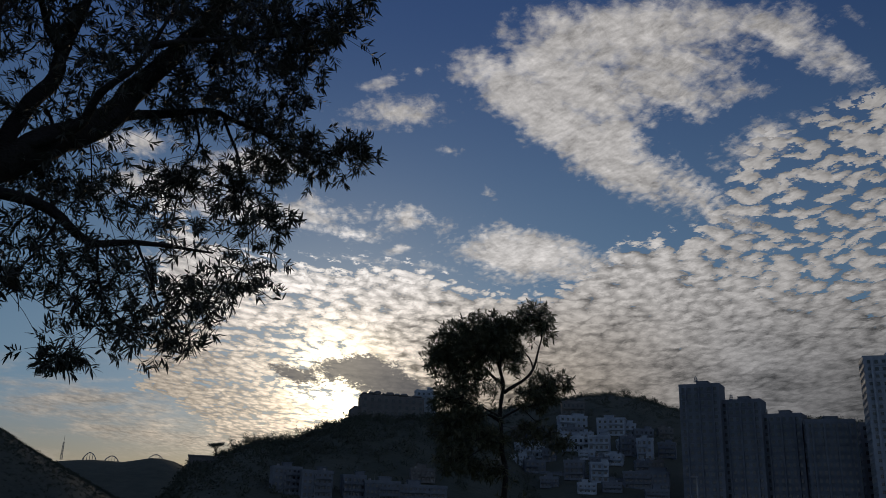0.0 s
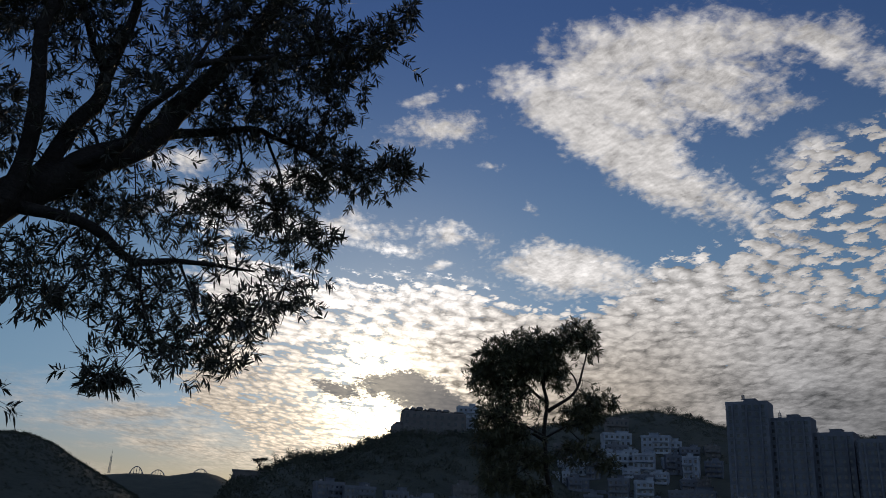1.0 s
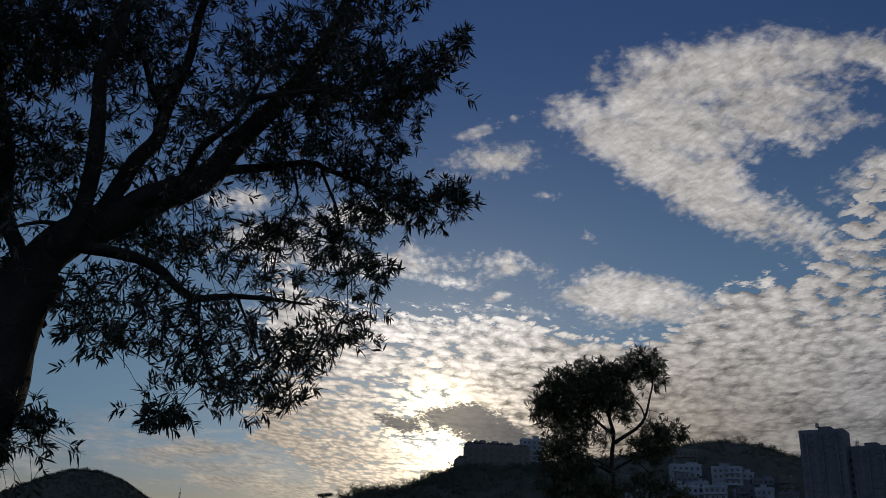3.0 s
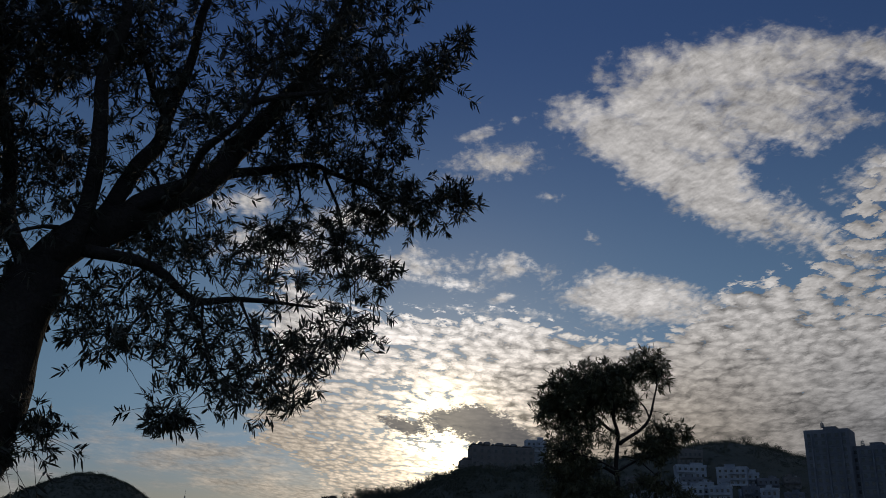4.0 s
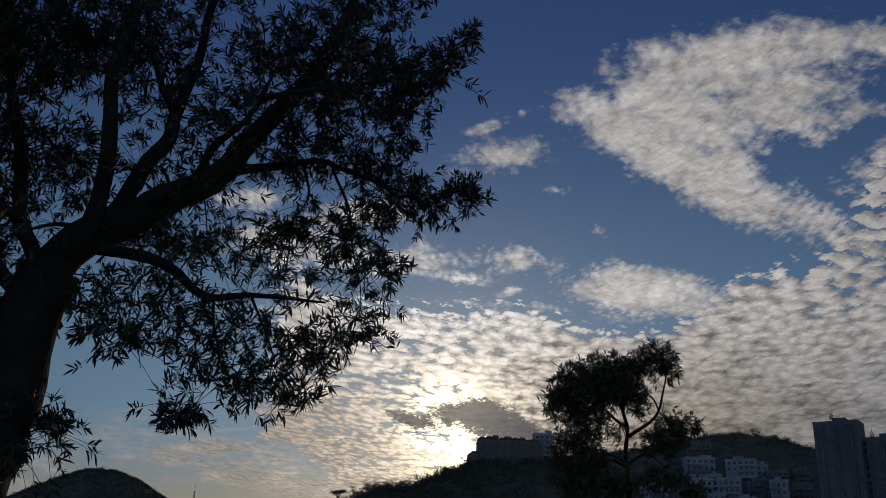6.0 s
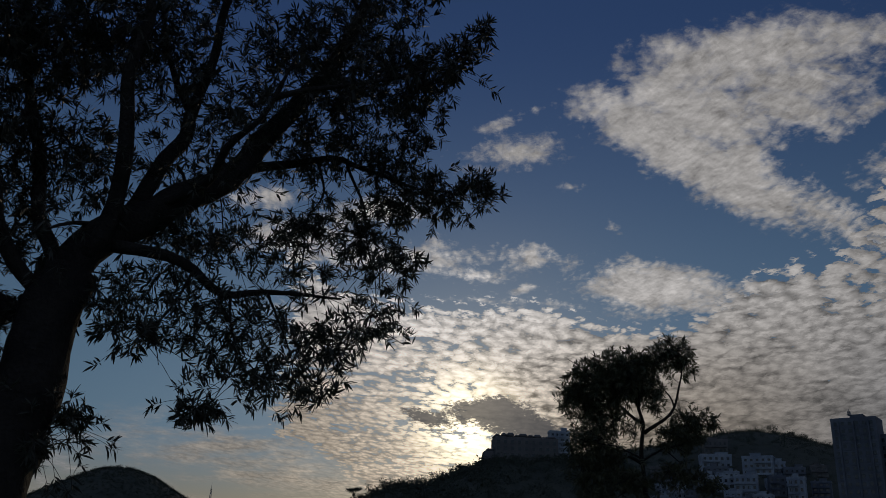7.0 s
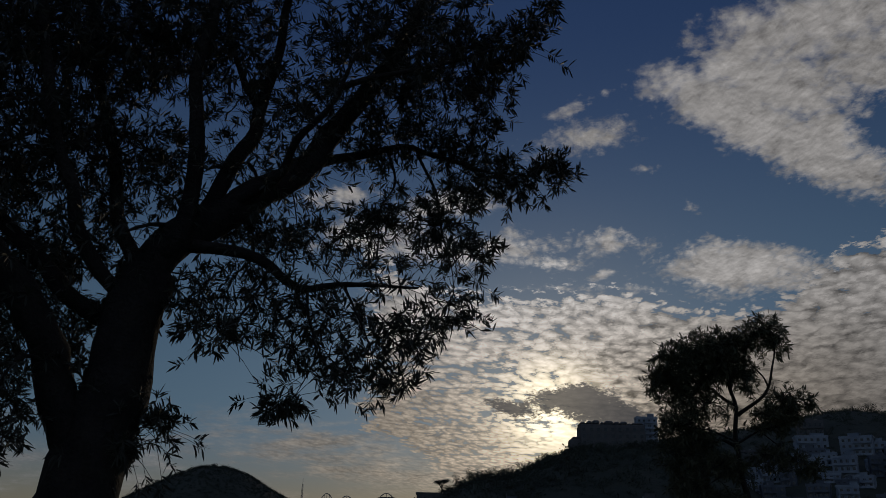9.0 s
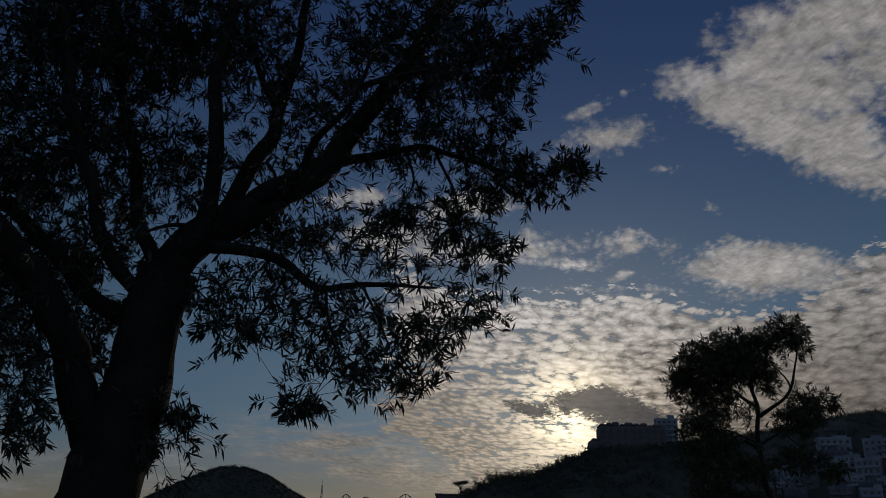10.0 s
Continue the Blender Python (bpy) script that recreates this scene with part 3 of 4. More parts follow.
def mast(root_name, label, place, height, spread):
    """A lattice mast: four legs, rungs and a short aerial."""
    root = tagged(new(root_name), label, "mast")
    for sx in (-1, 1):
        for sy in (-1, 1):
            v, f = tube([Vector((sx * spread, sy * spread, 0)), Vector((sx * spread * 0.5, sy * spread * 0.5, height))], 0.12, 0.09, 5)
            mesh_object("leg", v, f, STEEL, root)
    for i in range(5):
        z = height * (i + 0.5) / 5
        s = spread * (1 - 0.5 * z / height)
        bm = bmesh.new()
        box(bm, -s, s, -s, s, z - 0.08, z + 0.08)
        part("rung", bm, STEEL, root)
    v, f = tube([Vector((0, 0, height)), Vector((0.1, 0, height * 1.35))], 0.12, 0.06, 5)
    mesh_object("aerial", v, f, STEEL, root)
    root.location = place
    return root


house("hill_right", 7.81, 9.68, 6.28, 7.05, 2, 5, "white", 10)
house("hill_right", 10.10, 11.93, 5.84, 6.89, 3, 5, "white", -8)
house("hill_right", 8.68, 10.04, 4.80, 5.72, 2, 4, "white", 12)
house("hill_right", 10.06, 11.45, 4.45, 5.80, 3, 4, "white", -5)
house("hill_right", 11.60, 12.59, 4.63, 5.76, 3, 3, "pale", 8)
house("hill_right", 13.03, 14.03, 4.28, 5.65, 3, 3, "white", -10)
house("hill_right", 13.19, 14.45, 5.53, 6.22, 2, 4, "pale", 6)
house("hill_right", 6.20, 7.57, 3.38, 4.14, 2, 4, "pale", 8)
house("hill_right", 8.04, 9.37, 3.02, 4.18, 3, 4, "pale", -6)
house("hill_right", 9.90, 11.09, 2.91, 4.09, 3, 3, "white", 8)
house("hill_right", 11.95, 14.81, 2.55, 3.53, 3, 9, "pale", -4)
house("hill_right", 4.70, 5.75, 3.39, 4.28, 2, 3, "white", 5)
house("hill_right", 6.20, 7.51, 4.39, 5.15, 2, 4, "white", 10)
house("hill_right", 11.23, 12.63, 3.97, 4.60, 2, 4, "white", -8)
house("hill_right", 7.99, 9.50, 7.14, 7.96, 2, 5, "grey", 5)
house("hill_right", 6.85, 7.79, 4.15, 4.91, 2, 3, "pale", -5)
house("hill_right", 3.71, 4.63, 3.81, 4.96, 3, 3, "pale", 4)
house("hill_right", 4.48, 6.07, 5.37, 6.27, 3, 4, "grey", -4)
house("hill_right", 8.56, 9.99, 5.74, 6.29, 2, 4, "pale", 5)
house("hill_right", 10.21, 11.48, 3.95, 4.43, 2, 4, "pale", -5)
house("hill_right", 12.70, 13.65, 4.54, 5.02, 2, 3, "pale", 8)
house("hill_right", 9.06, 10.15, 4.33, 4.81, 2, 3, "white", -9)
house("hill_right", 10.68, 11.94, 2.31, 2.84, 2, 4, "pale", 4)
house("hill_right", 13.99, 14.85, 3.55, 4.29, 2, 3, "grey", -6)
house("hill_right", 3.99, 4.77, 2.65, 3.31, 2, 3, "pale", 7)
house("hill_right", 5.71, 6.20, 3.54, 4.49, 3, 2, "white", 0)
for az0, az1, el0, el1, floors, bays, style, skew in (
        (12.0, 13.1, 5.85, 6.55, 2, 3, "white", 6), (14.2, 15.3, 4.5, 5.4, 3, 3, "pale", -6), (9.7, 10.6, 5.3, 6.0, 2, 3, "white", -4),
        (11.5, 12.9, 4.95, 5.55, 2, 4, "white", 5), (6.3, 7.6, 5.4, 6.3, 3, 4, "pale", 6), (5.0, 6.1, 4.6, 5.2, 2, 3, "white", -6),
        (7.7, 8.6, 5.2, 6.0, 3, 3, "white", 3), (12.9, 14.2, 3.6, 4.2, 2, 4, "pale", 6), (7.2, 8.4, 2.5, 3.1, 2, 4, "pale", -5),
        (14.6, 15.6, 5.7, 6.3, 2, 3, "grey", 8), (9.2, 10.4, 2.2, 2.8, 2, 4, "white", 4), (13.4, 14.9, 2.0, 2.5, 2, 5, "pale", 5)):
    house("hill_right", az0, az1, el0, el1, floors, bays, style, skew)
# terraces low on the wooded hill
house("hill_main", -10.65, -8.81, 1.55, 3.15, 4, 6, "pale", 14)
house("hill_main", -8.76, -6.76, 1.39, 2.99, 4, 6, "pale", 10)
house("hill_main", -6.13, -4.61, 1.48, 2.81, 3, 5, "pale", 12)
house("hill_main", -4.52, -2.20, 1.30, 2.49, 3, 8, "pale", 8)
house("hill_main", -2.14, 1.09, 1.19, 2.31, 3, 10, "pale", 8)
house("hill_main", -1.88, -0.27, 2.57, 3.35, 2, 5, "grey", 8)
# white block and pale block on the crest
house("hill_main", -1.79, -0.43, 7.10, 8.45, 4, 4, "white", 10)


def road_wall():
    """The low wall of a road that runs across the slope."""
    root = tagged(new("road_wall"), "long low concrete wall of a road on the slope", "wall")
    for k in range(9):
        p, q = foot("hill_right", 5.0 + k * 0.9, 3.55 - k * 0.07), foot("hill_right", 5.9 + k * 0.9, 3.48 - k * 0.07)
        w = (q - p).length
        bm = bmesh.new()
        box(bm, 0, w - 0.1, 0, 0.4, -2.0, 1.1, 0.04)
        ob = part("panel", bm, CONCRETE, root)
        ob.matrix_world = Matrix.Translation(p) @ Matrix.Rotation(math.atan2(q.y - p.y, q.x - p.x), 4, "Z")


road_wall()

# apartment towers on the right
towers = [
    tower(15.8, 18.3, 9.05, 380, 21, 6, "pale", -12, "tall dark concrete apartment tower with a roof tank", 4),
    tower(18.3, 20.7, 8.05, 381, 18, 6, "pale", -12, "dark concrete apartment tower stepped lower than its neighbour", 2),
    tower(20.7, 23.0, 7.15, 382, 16, 6, "pale", -12, "dark concrete apartment tower with ribbed bays", 2),
    tower(23.2, 26.0, 6.75, 372, 15, 8, "pale", 6, "broad dark concrete apartment block with many bays", 2),
    tower(26.2, 27.3, 6.55, 395, 14, 2, "pale", 6, "narrow dark concrete apartment block", 2, hut=False),
]
tower(26.8, 30.2, 10.4, 360, 24, 8, "tile", 8, "tall pale tiled apartment tower with window bands", 6, 16.0)
for az, el, d, tall in ((16.9, 9.255, 386, 2.2), (19.0, 7.93, 386, 3.6), (21.0, 7.03, 387, 3.6)):
    mast("roof_mast", "dark lattice mast on a tower roof", polar(az, el, d), tall, 0.7)


def crest_block():
    """The long dark block on the crest, with a row of rounded roofs."""
    p, q = polar(-5.05, 6.75, 452), polar(-0.9, 6.75, 458)
    w = (q - p).length
    root = tagged(new("crest_building"), "long dark stone building with rounded roofs on the crest", "building")
    bm = bmesh.new()
    box(bm, 0, w, 0, 14, -8, 11.0, 0.3)
    part("wall", bm, STONE, root)
    for k, (a, b, t) in enumerate(((0.0, 0.10, 1.3), (0.104, 0.19, 2.0), (0.194, 0.31, 2.4), (0.314, 0.38, 1.5), (0.384, 0.52, 2.1), (0.524, 0.62, 1.7), (0.624, 0.74, 1.9), (0.744, 0.80, 0.9), (0.804, 0.98, 1.3))):
        bm = bmesh.new()
        box(bm, w * a, w * b, 1, 13, 11.0, 11.0 + t, 0.8)
        part("roof", bm, STONE, root)
    me = window_mesh(1.4, 1.6, "grey")
    for i in range(3):
        for j in range(9):
            ob = new("window", me)
            ob.parent = root
            ob.location = (w * (j + 0.5) / 9, 0, 1.0 + i * 3.3)
    root.matrix_world = Matrix.Translation(p) @ Matrix.Rotation(math.atan2(q.y - p.y, q.x - p.x), 4, "Z")
    root2 = tagged(new("crest_annex"), "low stone annex stepping down the crest", "building")
    bm = bmesh.new()
    box(bm, 0, 6, 0, 8, -6, 4.6, 0.3)
    part("wall", bm, STONE, root2)
    bm = bmesh.new()
    box(bm, 1.5, 6, 1, 7, 4.6, 6.0, 0.4)
    part("roof", bm, STONE, root2)
    root2.matrix_world = Matrix.Translation(polar(-5.75, 6.6, 452)) @ Matrix.Rotation(math.atan2(q.y - p.y, q.x - p.x), 4, "Z")


crest_block()


def retaining_wall():
    p, q = polar(-15.75, 3.72, 420), polar(-13.4, 3.62, 420)
    w = (q - p).length
    root = tagged(new("retaining_wall"), "dark concrete platform wall on the hill's shoulder", "wall")
    bm = bmesh.new()
    box(bm, 0, w, 0, 8, -16, -0.7)
    part("wall", bm, STONE, root)
    bm = bmesh.new()
    box(bm, -0.4, w + 0.4, -0.4, 8.4, -0.7, 0.0, 0.1)
    part("coping", bm, STONE, root)
    root.matrix_world = Matrix.Translation(p) @ Matrix.Rotation(math.atan2(q.y - p.y, q.x - p.x), 4, "Z")


retaining_wall()


def fairground_loop(az0, az1, el, el_top, d, label):
    """A thin looping ride rail on the far crest, on posts."""
    p, q, rise = polar(az0, el, d), polar(az1, el, d), (math.tan(radians(el_top)) - math.tan(radians(el))) * d
    root = tagged(new("ride_track"), label, "fairground ride")
    root.location = p
    line = [p.lerp(q, s / 16) - p + Vector((0, 0, rise * math.sin(math.pi * s / 16) ** 0.7)) for s in range(17)]
    v, f = tube(line, 0.9, 0.9, 5)
    mesh_object("rail", v, f, STEEL, root)
    for s in (2, 5, 8, 11, 14):
        v, f = tube([line[s], line[s] - Vector((0, 0, line[s].z + 14))], 0.5, 0.6, 5)
        mesh_object("post", v, f, STEEL, root)


fairground_loop(-21.95, -21.1, 2.95, 3.50, 1790, "thin arched ride track on the far crest")
fairground_loop(-20.7, -19.8, 2.95, 3.38, 1790, "thin curved ride track on the far crest")
fairground_loop(-18.3, -17.1, 3.0, 3.60, 1790, "thin rising ride track on the far crest")
mast("ride_tower", "slim tower on the shoulder of the headland", polar(-23.1, 3.0, 548), 10.0, 0.5)


def lamp_post():
    root = tagged(new("street_lamp"), "slim pale street lamp post", "street lamp")
    v, f = tube([Vector((0, 0, -0.1)), Vector((0, 0, 3.0)), Vector((0, 0, 6.0))], 0.075, 0.045, 10)
    mesh_object("post", v, f, STEEL, root)
    bm = bmesh.new()
    box(bm, -0.5, 0.08, -0.07, 0.07, 6.0, 6.1, 0.03)
    part("lamp_head", bm, STEEL, root)
    p = polar(16.6, 0, 75)
    root.location = (p.x, p.y, 0)


lamp_post()


def far_tree(place, height, spread, seed, label="lone flat-crowned tree on the hill's shoulder"):
    """A lone tree on the hill: stem, limbs and a flat layered crown."""
    rng = random.Random(seed)
    root = tagged(new("hill_tree"), label, "tree", "trees on the hill crest" if "crest" in label else "")
    v, f = tube([Vector((0, 0, -1)), Vector((0.2, 0, height * 0.35)), Vector((-0.1, 0, height * 0.7))], 0.28, 0.14, 7)
    mesh_object("trunk", v, f, BARK, root)
    lv, lf = [], []
    for k in range(9):
        a = 2 * math.pi * k / 9
        tip = Vector((math.cos(a) * spread * rng.uniform(0.4, 0.9), math.sin(a) * spread * 0.7, height * rng.uniform(0.72 if "lone" in label else 0.35, 1.0)))
        v, f = tube([Vector((0, 0, height * 0.4)), tip * 0.5 + Vector((0, 0, height * 0.25)), tip], 0.12, 0.04, 5)
        mesh_object("limb", v, f, BARK, root)
        for m in range(90):
            c = tip + Vector((rng.gauss(0, spread * 0.22), rng.gauss(0, spread * 0.22), rng.gauss(0, height * (0.05 if "lone" in label else 0.16))))
            d = Vector((rng.gauss(0, 1), rng.gauss(0, 1), rng.gauss(0, 0.5))).normalized()
            e = d.orthogonal().normalized()
            s, i = rng.uniform(0.2, 0.45), len(lv)
            lv += [c - d * s, c + e * s * 0.5, c + d * s, c - e * s * 0.5]
            lf.append((i, i + 1, i + 2, i + 3))
    mesh_object("crown", lv, lf, SCRUB, root)["kind"] = "stuff"
    root.location = place


far_tree(polar(-14.15, 3.62, 424), 6.6, 3.6, 21)
crest_rng = random.Random(33)
for az in (-13.4, -13.0, -12.3, -11.9, -11.5, -11.0, -10.6, -10.2, -9.2, -8.6, -8.1, -7.7, -7.2, -6.7, 13.2, 14.1, 14.5, 12.6):
    on = "hill_main" if az < 0 else "hill_right"
    foot_line = foot(on, az, 40)
    far_tree(foot_line - Vector((0, 0, 1.8)), crest_rng.uniform(4.0, 7.0), crest_rng.uniform(2.6, 4.4), crest_rng.randrange(999), "small dark tree on the hill's crest")

# ---- the two trees ----
big_tree = Tree("broad_tree", "large dark multi-stemmed tree with narrow pointed leaves", (-2.66, 3.60, 0.0), 0.058, 0.0032, 24, LEAF, 11, 4.9)
small_tree = Tree("slender_tree", "slender young tree with an open crown of narrow leaves", (0.93, 10.02, 0.0), 0.080, 0.0055, -5, LEAF_YOUNG, 12, 3.4)
# great tree: trunk, stems and limbs
limb(big_tree, "trunk", [(-2.66, 3.60, -0.05), (-2.64, 3.60, 0.5), (-2.61, 3.61, 1.2), (-2.57, 3.64, 1.84), (-2.53, 3.67, 2.07), (-2.50, 3.69, 2.27), (-2.48, 3.71, 2.53), (-2.46, 3.72, 2.75), (-2.43, 3.74, 2.92)], 0.300, 0.160)
limb(big_tree, "limb", [(-2.58, 3.64, 2.04), (-2.66, 3.57, 2.24), (-2.71, 3.53, 2.39), (-2.76, 3.42, 2.60), (-2.83, 3.30, 2.77), (-2.87, 3.12, 2.91), (-2.95, 2.90, 3.06), (-3.02, 2.65, 3.29)], 0.120, 0.060)
limb(big_tree, "limb", [(-2.45, 3.72, 2.86), (-2.34, 3.80, 3.10), (-2.20, 3.94, 3.24), (-2.02, 4.10, 3.46), (-1.88, 4.28, 3.67), (-1.83, 4.41, 3.89), (-1.72, 4.51, 4.13), (-1.59, 4.61, 4.41), (-1.47, 4.65, 4.67), (-1.34, 4.69, 5.04), (-1.29, 4.70, 5.35)], 0.125, 0.030)
limb(big_tree, "limb", [(-1.88, 4.28, 3.67), (-1.76, 4.44, 3.79), (-1.44, 4.61, 3.93), (-1.33, 4.69, 3.92), (-1.15, 4.74, 3.85), (-0.92, 4.79, 3.79), (-0.71, 4.83, 3.76)], 0.050, 0.012)
limb(big_tree, "limb", [(-2.43, 3.74, 2.92), (-2.28, 3.72, 3.08), (-2.24, 3.75, 3.25), (-2.21, 3.70, 3.43), (-2.21, 3.64, 3.64), (-2.20, 3.59, 3.94), (-2.16, 3.56, 4.23), (-2.18, 3.55, 4.61)], 0.075, 0.035)
limb(big_tree, "limb", [(-2.37, 3.78, 3.02), (-2.25, 3.97, 3.35), (-2.21, 4.05, 3.66), (-2.14, 4.15, 3.85), (-2.16, 4.19, 4.07), (-2.13, 4.27, 4.38), (-2.10, 4.28, 4.72), (-2.06, 4.30, 5.10)], 0.085, 0.030)
limb(big_tree, "limb", [(-2.17, 4.19, 4.03), (-2.27, 4.13, 4.21), (-2.32, 4.05, 4.49), (-2.38, 4.01, 4.81)], 0.035, 0.015)
limb(big_tree, "limb", [(-2.31, 3.82, 3.08), (-2.07, 3.85, 3.05), (-1.92, 3.87, 2.99), (-1.77, 3.89, 2.86), (-1.67, 3.94, 2.84), (-1.52, 4.00, 2.89), (-1.34, 4.01, 2.89), (-1.15, 4.02, 2.86)], 0.055, 0.014)
limb(big_tree, "limb", [(-2.47, 3.71, 2.74), (-2.55, 3.53, 2.89), (-2.62, 3.41, 3.05), (-2.63, 3.34, 3.22), (-2.67, 3.24, 3.44), (-2.71, 3.14, 3.75), (-2.78, 3.07, 4.22)], 0.062, 0.030)
limb(big_tree, "limb", [(-2.48, 3.71, 2.63), (-2.66, 3.70, 2.70), (-2.81, 3.64, 2.80), (-2.94, 3.60, 2.98), (-3.10, 3.52, 3.12), (-3.25, 3.45, 3.25), (-3.51, 3.32, 3.39)], 0.085, 0.040)
limb(big_tree, "limb", [(-2.44, 3.73, 2.86), (-2.60, 3.81, 3.08), (-2.72, 3.84, 3.32), (-2.81, 3.84, 3.59), (-2.89, 3.84, 3.80), (-2.98, 3.83, 4.20), (-3.10, 3.73, 4.77)], 0.062, 0.030)
limb(big_tree, "limb", [(-2.04, 4.09, 3.44), (-2.22, 4.22, 3.71), (-2.38, 4.25, 3.70)], 0.020, 0.010)
limb(big_tree, "limb", [(-2.36, 3.79, 3.17), (-2.39, 3.64, 3.12), (-2.44, 3.55, 3.05), (-2.46, 3.47, 2.98)], 0.022, 0.008)
limb(big_tree, "limb", [(-2.23, 3.98, 3.30), (-1.85, 3.85, 3.40), (-1.68, 3.71, 3.53), (-1.46, 3.70, 3.81), (-1.37, 3.73, 4.12)], 0.050, 0.015)
limb(big_tree, "limb", [(-1.46, 3.70, 3.81), (-1.15, 3.81, 3.93), (-0.87, 3.88, 4.00), (-0.61, 4.03, 4.16)], 0.025, 0.008)
limb(big_tree, "limb", [(-1.51, 4.59, 3.91), (-1.45, 4.55, 3.64), (-1.48, 4.44, 3.42), (-1.50, 4.43, 3.28)], 0.014, 0.006)
limb(big_tree, "limb", [(-1.36, 4.68, 3.94), (-1.23, 4.62, 3.61), (-1.14, 4.54, 3.26), (-1.06, 4.45, 2.94)], 0.016, 0.006)
limb(big_tree, "limb", [(-1.68, 3.93, 2.84), (-1.64, 3.89, 2.67), (-1.58, 3.86, 2.47), (-1.62, 3.79, 2.30)], 0.012, 0.005)
limb(big_tree, "limb", [(-1.49, 4.01, 2.89), (-1.40, 3.94, 2.67), (-1.32, 3.91, 2.47)], 0.012, 0.005)
limb(big_tree, "limb", [(-1.88, 3.89, 2.95), (-1.90, 3.82, 2.77), (-1.96, 3.73, 2.61), (-1.97, 3.67, 2.52)], 0.014, 0.005)
limb(big_tree, "twig", [(-2.45, 3.73, 2.26), (-2.35, 3.73, 2.17), (-2.28, 3.72, 2.20)], 0.010, 0.005)
limb(big_tree, "twig", [(-2.47, 3.72, 2.19), (-2.39, 3.71, 2.09), (-2.37, 3.66, 2.02)], 0.008, 0.004)
limb(big_tree, "limb", [(-2.74, 3.51, 2.43), (-2.69, 3.28, 2.38), (-2.74, 3.24, 2.23), (-2.75, 3.23, 2.09)], 0.020, 0.008)
# great tree: leaf pads
pad(big_tree, (-0.72, 4.82, 3.74), (0.23, 0.25, 0.15), 17)
pad(big_tree, (-1.00, 4.77, 3.73), (0.21, 0.25, 0.17), 18)
pad(big_tree, (-0.95, 4.68, 4.10), (0.16, 0.22, 0.18), 14)
pad(big_tree, (-0.62, 4.03, 4.16), (0.11, 0.16, 0.14), 8)
pad(big_tree, (-0.95, 4.07, 4.17), (0.22, 0.28, 0.21), 29)
pad(big_tree, (-1.34, 4.27, 4.47), (0.25, 0.31, 0.22), 36)
pad(big_tree, (-1.42, 4.56, 4.21), (0.25, 0.28, 0.18), 28)
pad(big_tree, (-1.24, 4.61, 3.92), (0.21, 0.22, 0.13), 14)
pad(big_tree, (-1.74, 4.34, 4.49), (0.22, 0.29, 0.22), 20)
pad(big_tree, (-1.80, 4.31, 4.07), (0.18, 0.21, 0.15), 9)
pad(big_tree, (-1.50, 4.43, 3.40), (0.13, 0.15, 0.09), 9)
pad(big_tree, (-1.20, 4.52, 3.36), (0.20, 0.23, 0.15), 14)
pad(big_tree, (-0.97, 4.47, 3.15), (0.16, 0.19, 0.14), 9)
pad(big_tree, (-1.07, 4.35, 2.79), (0.18, 0.21, 0.14), 11)
pad(big_tree, (-1.22, 4.00, 2.56), (0.18, 0.22, 0.16), 11)
pad(big_tree, (-1.46, 3.91, 2.42), (0.19, 0.20, 0.12), 10)
pad(big_tree, (-1.25, 3.99, 2.38), (0.12, 0.13, 0.08), 4)
pad(big_tree, (-1.56, 3.98, 2.71), (0.19, 0.20, 0.12), 8)
pad(big_tree, (-1.81, 3.87, 2.74), (0.20, 0.21, 0.12), 7)
pad(big_tree, (-1.99, 3.77, 2.60), (0.20, 0.21, 0.13), 9)
pad(big_tree, (-2.21, 3.76, 2.72), (0.10, 0.16, 0.14), 4)
pad(big_tree, (-1.70, 3.81, 2.25), (0.10, 0.10, 0.06), 6, True)
pad(big_tree, (-2.12, 4.16, 3.26), (0.18, 0.19, 0.12), 5)
pad(big_tree, (-1.67, 4.37, 3.27), (0.18, 0.19, 0.12), 6)
pad(big_tree, (-2.04, 4.20, 4.04), (0.18, 0.27, 0.23), 10)
pad(big_tree, (-2.21, 3.88, 4.23), (0.22, 0.29, 0.22), 21)
pad(big_tree, (-2.60, 3.86, 4.32), (0.26, 0.34, 0.26), 48)
pad(big_tree, (-2.90, 3.64, 4.18), (0.35, 0.42, 0.29), 77)
pad(big_tree, (-3.03, 3.24, 3.96), (0.28, 0.36, 0.28), 48)
pad(big_tree, (-2.97, 3.30, 3.45), (0.25, 0.29, 0.20), 23)
pad(big_tree, (-2.88, 3.65, 3.64), (0.23, 0.29, 0.20), 34)
pad(big_tree, (-2.64, 3.96, 3.70), (0.16, 0.24, 0.21), 15)
pad(big_tree, (-3.02, 3.53, 3.28), (0.18, 0.21, 0.15), 10)
pad(big_tree, (-3.00, 3.54, 2.56), (0.18, 0.25, 0.20), 17)
pad(big_tree, (-2.77, 3.35, 2.13), (0.15, 0.18, 0.12), 10)
pad(big_tree, (-2.79, 3.73, 2.57), (0.09, 0.15, 0.15), 6)
pad(big_tree, (-2.26, 3.73, 2.20), (0.08, 0.07, 0.04), 4, True)
pad(big_tree, (-2.36, 3.67, 2.06), (0.04, 0.07, 0.07), 3, True)
pad(big_tree, (-3.27, 2.98, 3.50), (0.33, 0.49, 0.42), 72)
pad(big_tree, (-3.13, 3.14, 2.57), (0.28, 0.47, 0.45), 58)
pad(big_tree, (-3.02, 3.25, 4.51), (0.70, 0.56, 0.17), 60)
pad(big_tree, (-2.20, 4.00, 4.93), (0.57, 0.48, 0.17), 50)
pad(big_tree, (-1.12, 4.34, 4.99), (0.36, 0.34, 0.17), 39)
